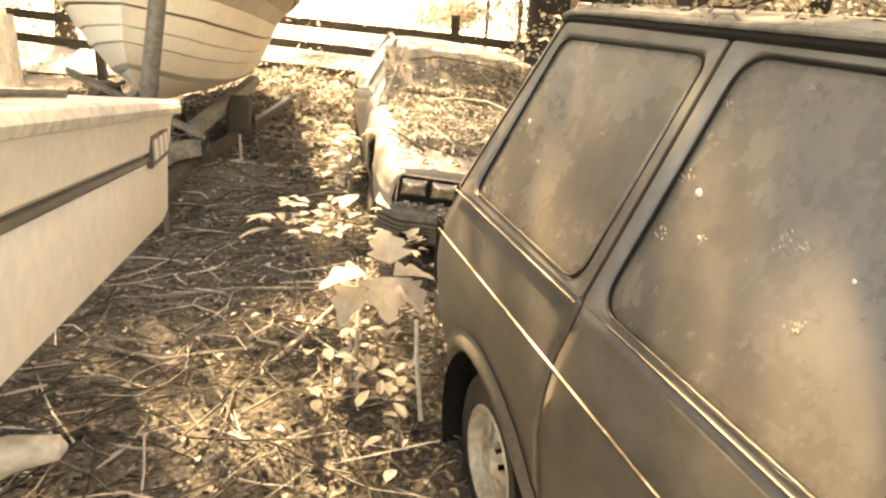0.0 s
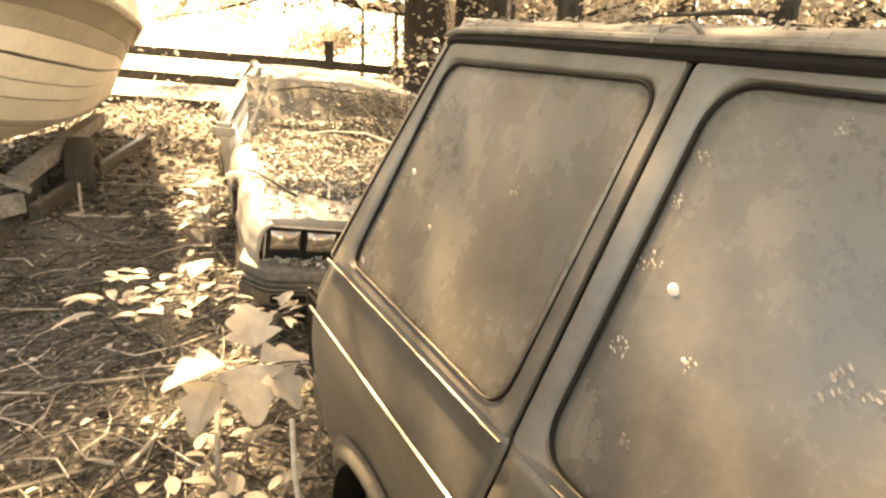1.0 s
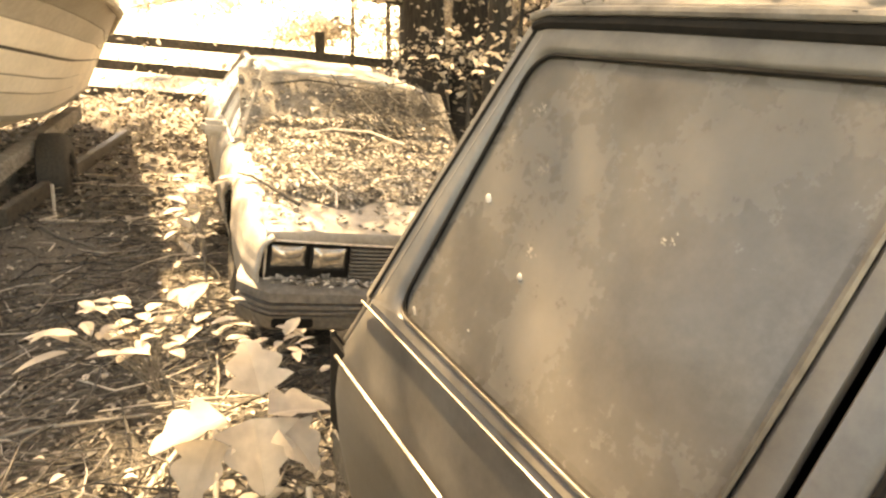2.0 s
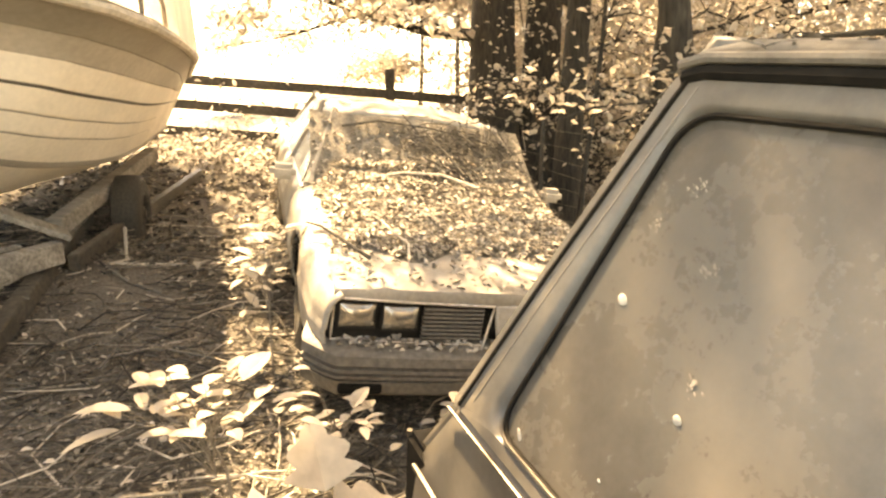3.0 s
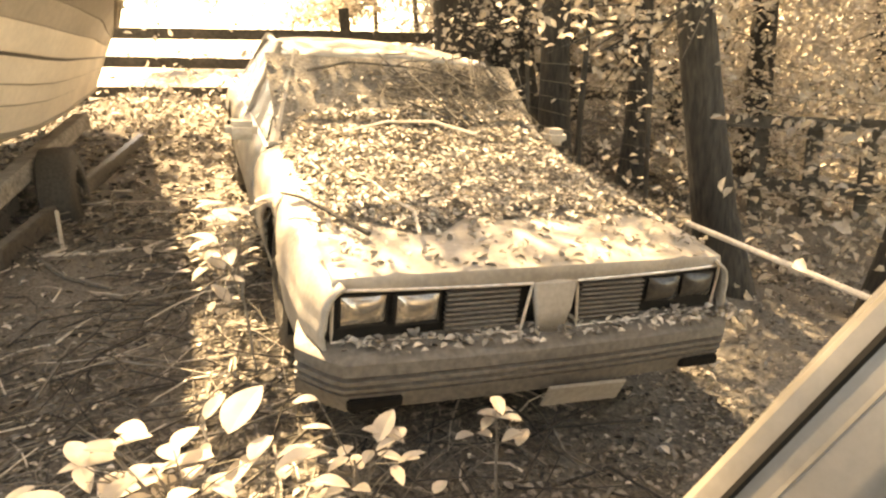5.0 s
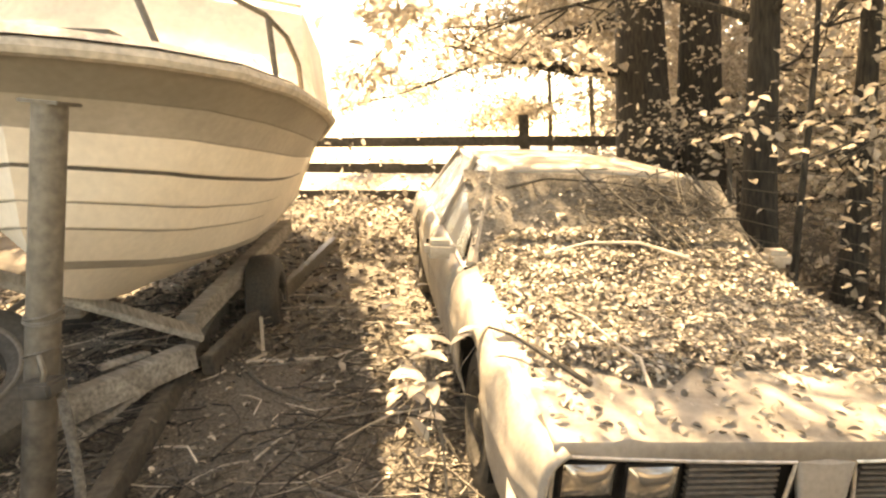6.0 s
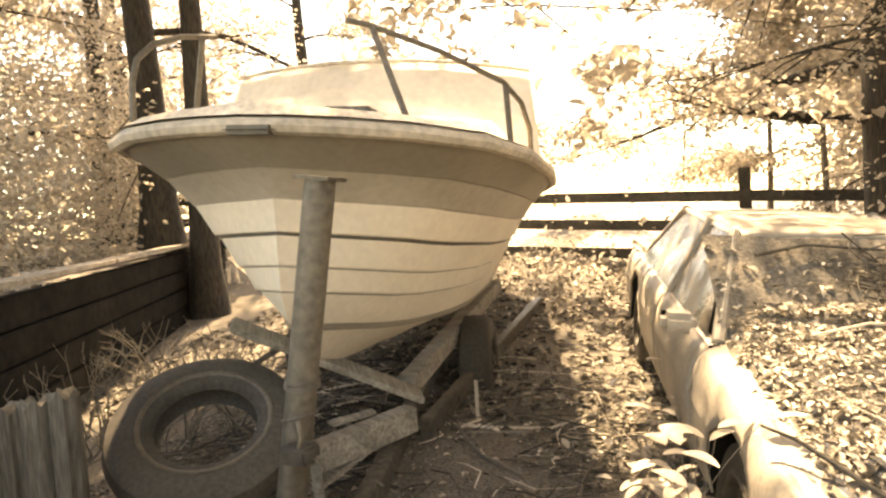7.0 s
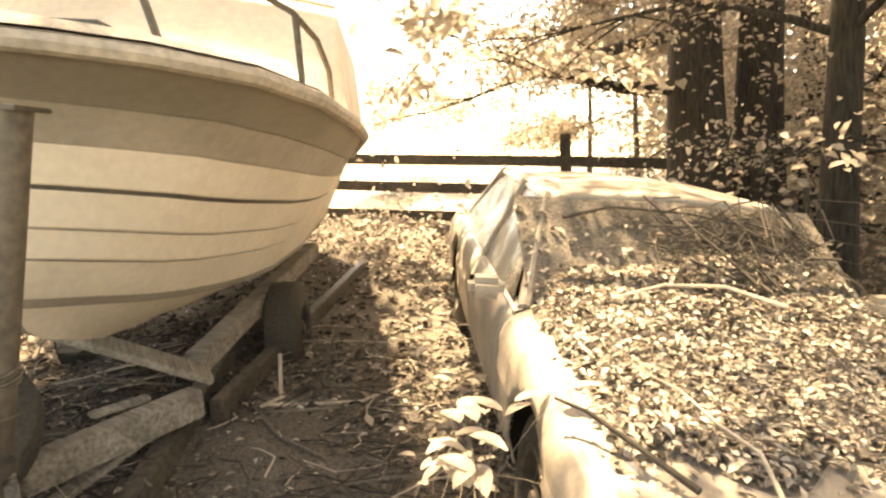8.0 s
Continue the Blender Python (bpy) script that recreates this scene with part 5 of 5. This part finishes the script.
stick_on_car([(-0.55, 1.9, 0.48), (-0.3, 2.0, 0.53), (0.1, 2.0, 0.52), (0.45, 1.9, 0.47)], 0.009, M_DARKTWIG, "long dark twig on the windscreen")
tagged(tube("pole", [(1.42, 4.5, 0.56), (1.75, 3.5, 0.44), (1.95, 2.9, 0.38)], 0.014, M_TWIG_PALE, None, "", 8), "pale bare pole leaning on the sedan's fender", "pole")
rt = twig_mesh("roof_twigs", 90, lambda k: (rng.uniform(-2.0, -0.2), rng.uniform(-0.45, -0.25), 1.592), (0.02, 0.07), 0.003, M_TWIG, "bits of twig caught along the roof gutter", 0.2, 0.5)
rt.matrix_world = suv.matrix_world
rl = leaf_mesh("roof_leaves", np.stack([rng.uniform(-2.1, -0.15, 260), rng.uniform(-0.8, -0.262, 260), rng.uniform(1.602, 1.612, 260)], 1), rng.uniform(0.015, 0.04, 260), M_LITTER, None, "", 0.8)
rl.matrix_world = suv.matrix_world
tagged(rl, "dead leaves on the utility vehicle's roof", "leaf litter", kind="stuff")


# ---- broad-leaved plants ----
def leaf_blade(m, L, W, lobed=False, curl=0.05):
    """Vertices and faces of one leaf blade along +y, with a folded midrib and a wavy or lobed outline."""
    n = 12
    left, mid, right = [], [], []
    for k in range(n + 1):
        t = k / n
        w_ = W * 0.5 * math.sin(math.pi * t ** 0.8) ** 0.8
        if lobed:
            w_ = W * 0.5 * (0.62 + 0.38 * abs(math.sin(math.pi * 2.5 * t + 0.5))) * (1 - t ** 2.2 * 0.9) * min(1, t * 7)
        z = curl * L * (math.sin(t * 2.6) - 0.6 * t * t)
        left.append(m @ Vector((-w_, t * L, z + w_ * 0.35)))
        mid.append(m @ Vector((0, t * L, z)))
        right.append(m @ Vector((w_, t * L, z + w_ * 0.35)))
    return loft([left, mid, right])


def plant(name, base, leaves, label, material, seed):
    """Stems from the base to each leaf; leaves: (place, length, width, heading in degrees, tilt, lobed)."""
    p = empty(name, pose(*base), label, "plant")
    o = Vector(base)
    top = sum((Vector(l[0]) - o for l in leaves), Vector()) / len(leaves)
    tube("stem", [(0, 0, -0.02), (top.x * 0.3, top.y * 0.3, top.z * 0.6), top], [0.006, 0.0045, 0.003], M_TWIG, p, "", 6)
    for k, (place, L, W, head, tilt, lobed) in enumerate(leaves):
        q = Vector(place) - o
        a = top * (0.55 + 0.45 * ((k * 37) % 10) / 10)
        tube("petiole", [a, a.lerp(q, 0.5) + Vector((0, 0, 0.012)), q], [0.002, 0.0016, 0.0012], M_TWIG, p, "", 4)
        v, f = leaf_blade(Matrix.Translation(q) @ Matrix.Rotation(radians(head), 4, "Z") @ Matrix.Rotation(radians(tilt), 4, "X"), L, W, lobed)
        mesh_object("leaf", v, f, material, p, "", True)
    return p


def spray(c, n, r, L, seed, flat=0.5):
    rd = random.Random(seed)
    out = []
    for k in range(n):
        a = rd.uniform(0, 360)
        out.append(((c[0] + rd.gauss(0, r[0]), c[1] + rd.gauss(0, r[1]), c[2] + rd.gauss(0, r[2])), L * rd.uniform(0.7, 1.3), L * rd.uniform(0.42, 0.6), a, rd.uniform(-18, 25), False))
    return out


plant("broadleaf_plant", (-0.26, 2.66, ground_z(-0.26, 2.66)), [((-0.30, 2.60, 0.46), 0.22, 0.24, 120, -10, True), ((-0.20, 2.64, 0.50), 0.20, 0.22, 20, 35, True), ((-0.22, 2.58, 0.46), 0.22, 0.25, 195, -45, True),
      ((-0.18, 2.60, 0.46), 0.20, 0.22, -70, -10, True), ((-0.14, 2.56, 0.44), 0.17, 0.18, -130, -40, True), ((-0.33, 2.55, 0.42), 0.2, 0.2, 160, -40, True)], "sunlit plant with large lobed pale leaves", M_BIGLEAF, 1)
plant("sapling", (-0.5, 2.95, ground_z(-0.5, 2.95)), spray((-0.62, 2.95, 0.60), 40, (0.13, 0.08, 0.045), 0.09, 2) + [((-0.78, 2.9, 0.62), 0.16, 0.06, 95, 0, False), ((-0.80, 2.86, 0.58), 0.16, 0.055, 110, -15, False), ((-0.48, 3.0, 0.66), 0.14, 0.09, -30, 20, False)], "sapling with many pale oval leaves", M_BIGLEAF, 2)
plant("sapling", (-0.2, 3.15, ground_z(-0.2, 3.15)), spray((-0.22, 3.15, 0.42), 26, (0.09, 0.07, 0.06), 0.065, 3) + [((-0.16, 3.19, 0.46), 0.11, 0.06, -30, 20, False)], "small sapling with pale oval leaves", M_BIGLEAF, 3)
plant("seedling", (0.2, 3.42, ground_z(0.2, 3.42)), spray((0.19, 3.45, 0.29), 9, (0.06, 0.04, 0.04), 0.085, 4), "seedling with pale leaves below the bumper", M_BIGLEAF, 4)
plant("shrub", (-0.62, 4.2, ground_z(-0.62, 4.2)), spray((-0.65, 4.2, 0.72), 22, (0.09, 0.10, 0.12), 0.12, 5), "leafy shrub beside the sedan's fender", M_BIGLEAF, 5)
plant("shrub", (-0.75, 4.95, ground_z(-0.75, 4.95)), spray((-0.78, 5.1, 0.52), 70, (0.13, 0.28, 0.14), 0.085, 6), "leafy shrub beside the sedan's door", M_LEAF, 6)
plant("ground_plant", (-0.32, 2.3, ground_z(-0.32, 2.3)), spray((-0.32, 2.35, 0.16), 24, (0.13, 0.16, 0.06), 0.09, 7), "low leafy ground plant in the litter", M_BIGLEAF2, 7)
plant("ground_plant", (-0.1, 2.15, ground_z(-0.1, 2.15)), spray((-0.12, 2.15, 0.12), 20, (0.08, 0.16, 0.06), 0.08, 8), "low leafy ground plant in the litter", M_BIGLEAF2, 8)
plant("ground_plant", (0.02, 2.65, ground_z(0.02, 2.65)), spray((0.0, 2.7, 0.16), 18, (0.1, 0.12, 0.05), 0.05, 9), "small leafy ground plant by the rear bumper", M_BIGLEAF2, 9)


def bare_shrub(base, h, seed, label):
    rd = random.Random(seed)
    verts, faces = [], []

    def grow(p, d, L, r, depth):
        q = p + d * L
        tube_data([p, p.lerp(q, 0.5) + Vector((rd.gauss(0, 0.02), rd.gauss(0, 0.02), 0)), q], [r, r * 0.8, r * 0.6], 5, verts, faces)
        if depth:
            for _ in range(rd.choice((2, 2, 3))):
                grow(q, (d + Vector((rd.gauss(0, 0.55), rd.gauss(0, 0.55), rd.gauss(0.1, 0.35)))).normalized(), L * rd.uniform(0.5, 0.8), r * 0.6, depth - 1)
    for _ in range(3):
        grow(Vector(base), Vector((rd.gauss(0, 0.5), rd.gauss(0, 0.5), 1)).normalized(), h * 0.4, 0.008, 2)
    tagged(mesh_object("bare_shrub", verts, faces, M_TWIG, None, "", True), label, "shrub", "bare shrubs by the wall")


for k, (x, y, h) in enumerate(((-2.75, 4.75, 0.65), (-3.0, 5.1, 0.6), (-3.9, 4.6, 0.55), (-4.4, 4.8, 0.7), (-3.4, 4.9, 0.6), (-2.35, 3.85, 0.3), (-2.2, 3.95, 0.3), (-4.0, 5.6, 0.7), (-4.2, 4.3, 0.8), (-4.6, 5.2, 0.8), (-4.9, 5.9, 0.9), (-3.6, 5.4, 0.8), (-5.2, 6.4, 0.9), (-3.1, 4.45, 0.5), (-3.7, 4.2, 0.8), (-4.1, 4.9, 0.9), (-3.3, 4.6, 0.75), (-4.5, 5.6, 0.9), (-2.95, 4.8, 0.7), (-3.5, 5.0, 0.9), (-3.8, 5.1, 0.6), (-3.0, 4.1, 0.5))):
    bare_shrub((x, y, ground_z(x, y)), h, 100 + k, "bleached bare twiggy shrub by the wall")
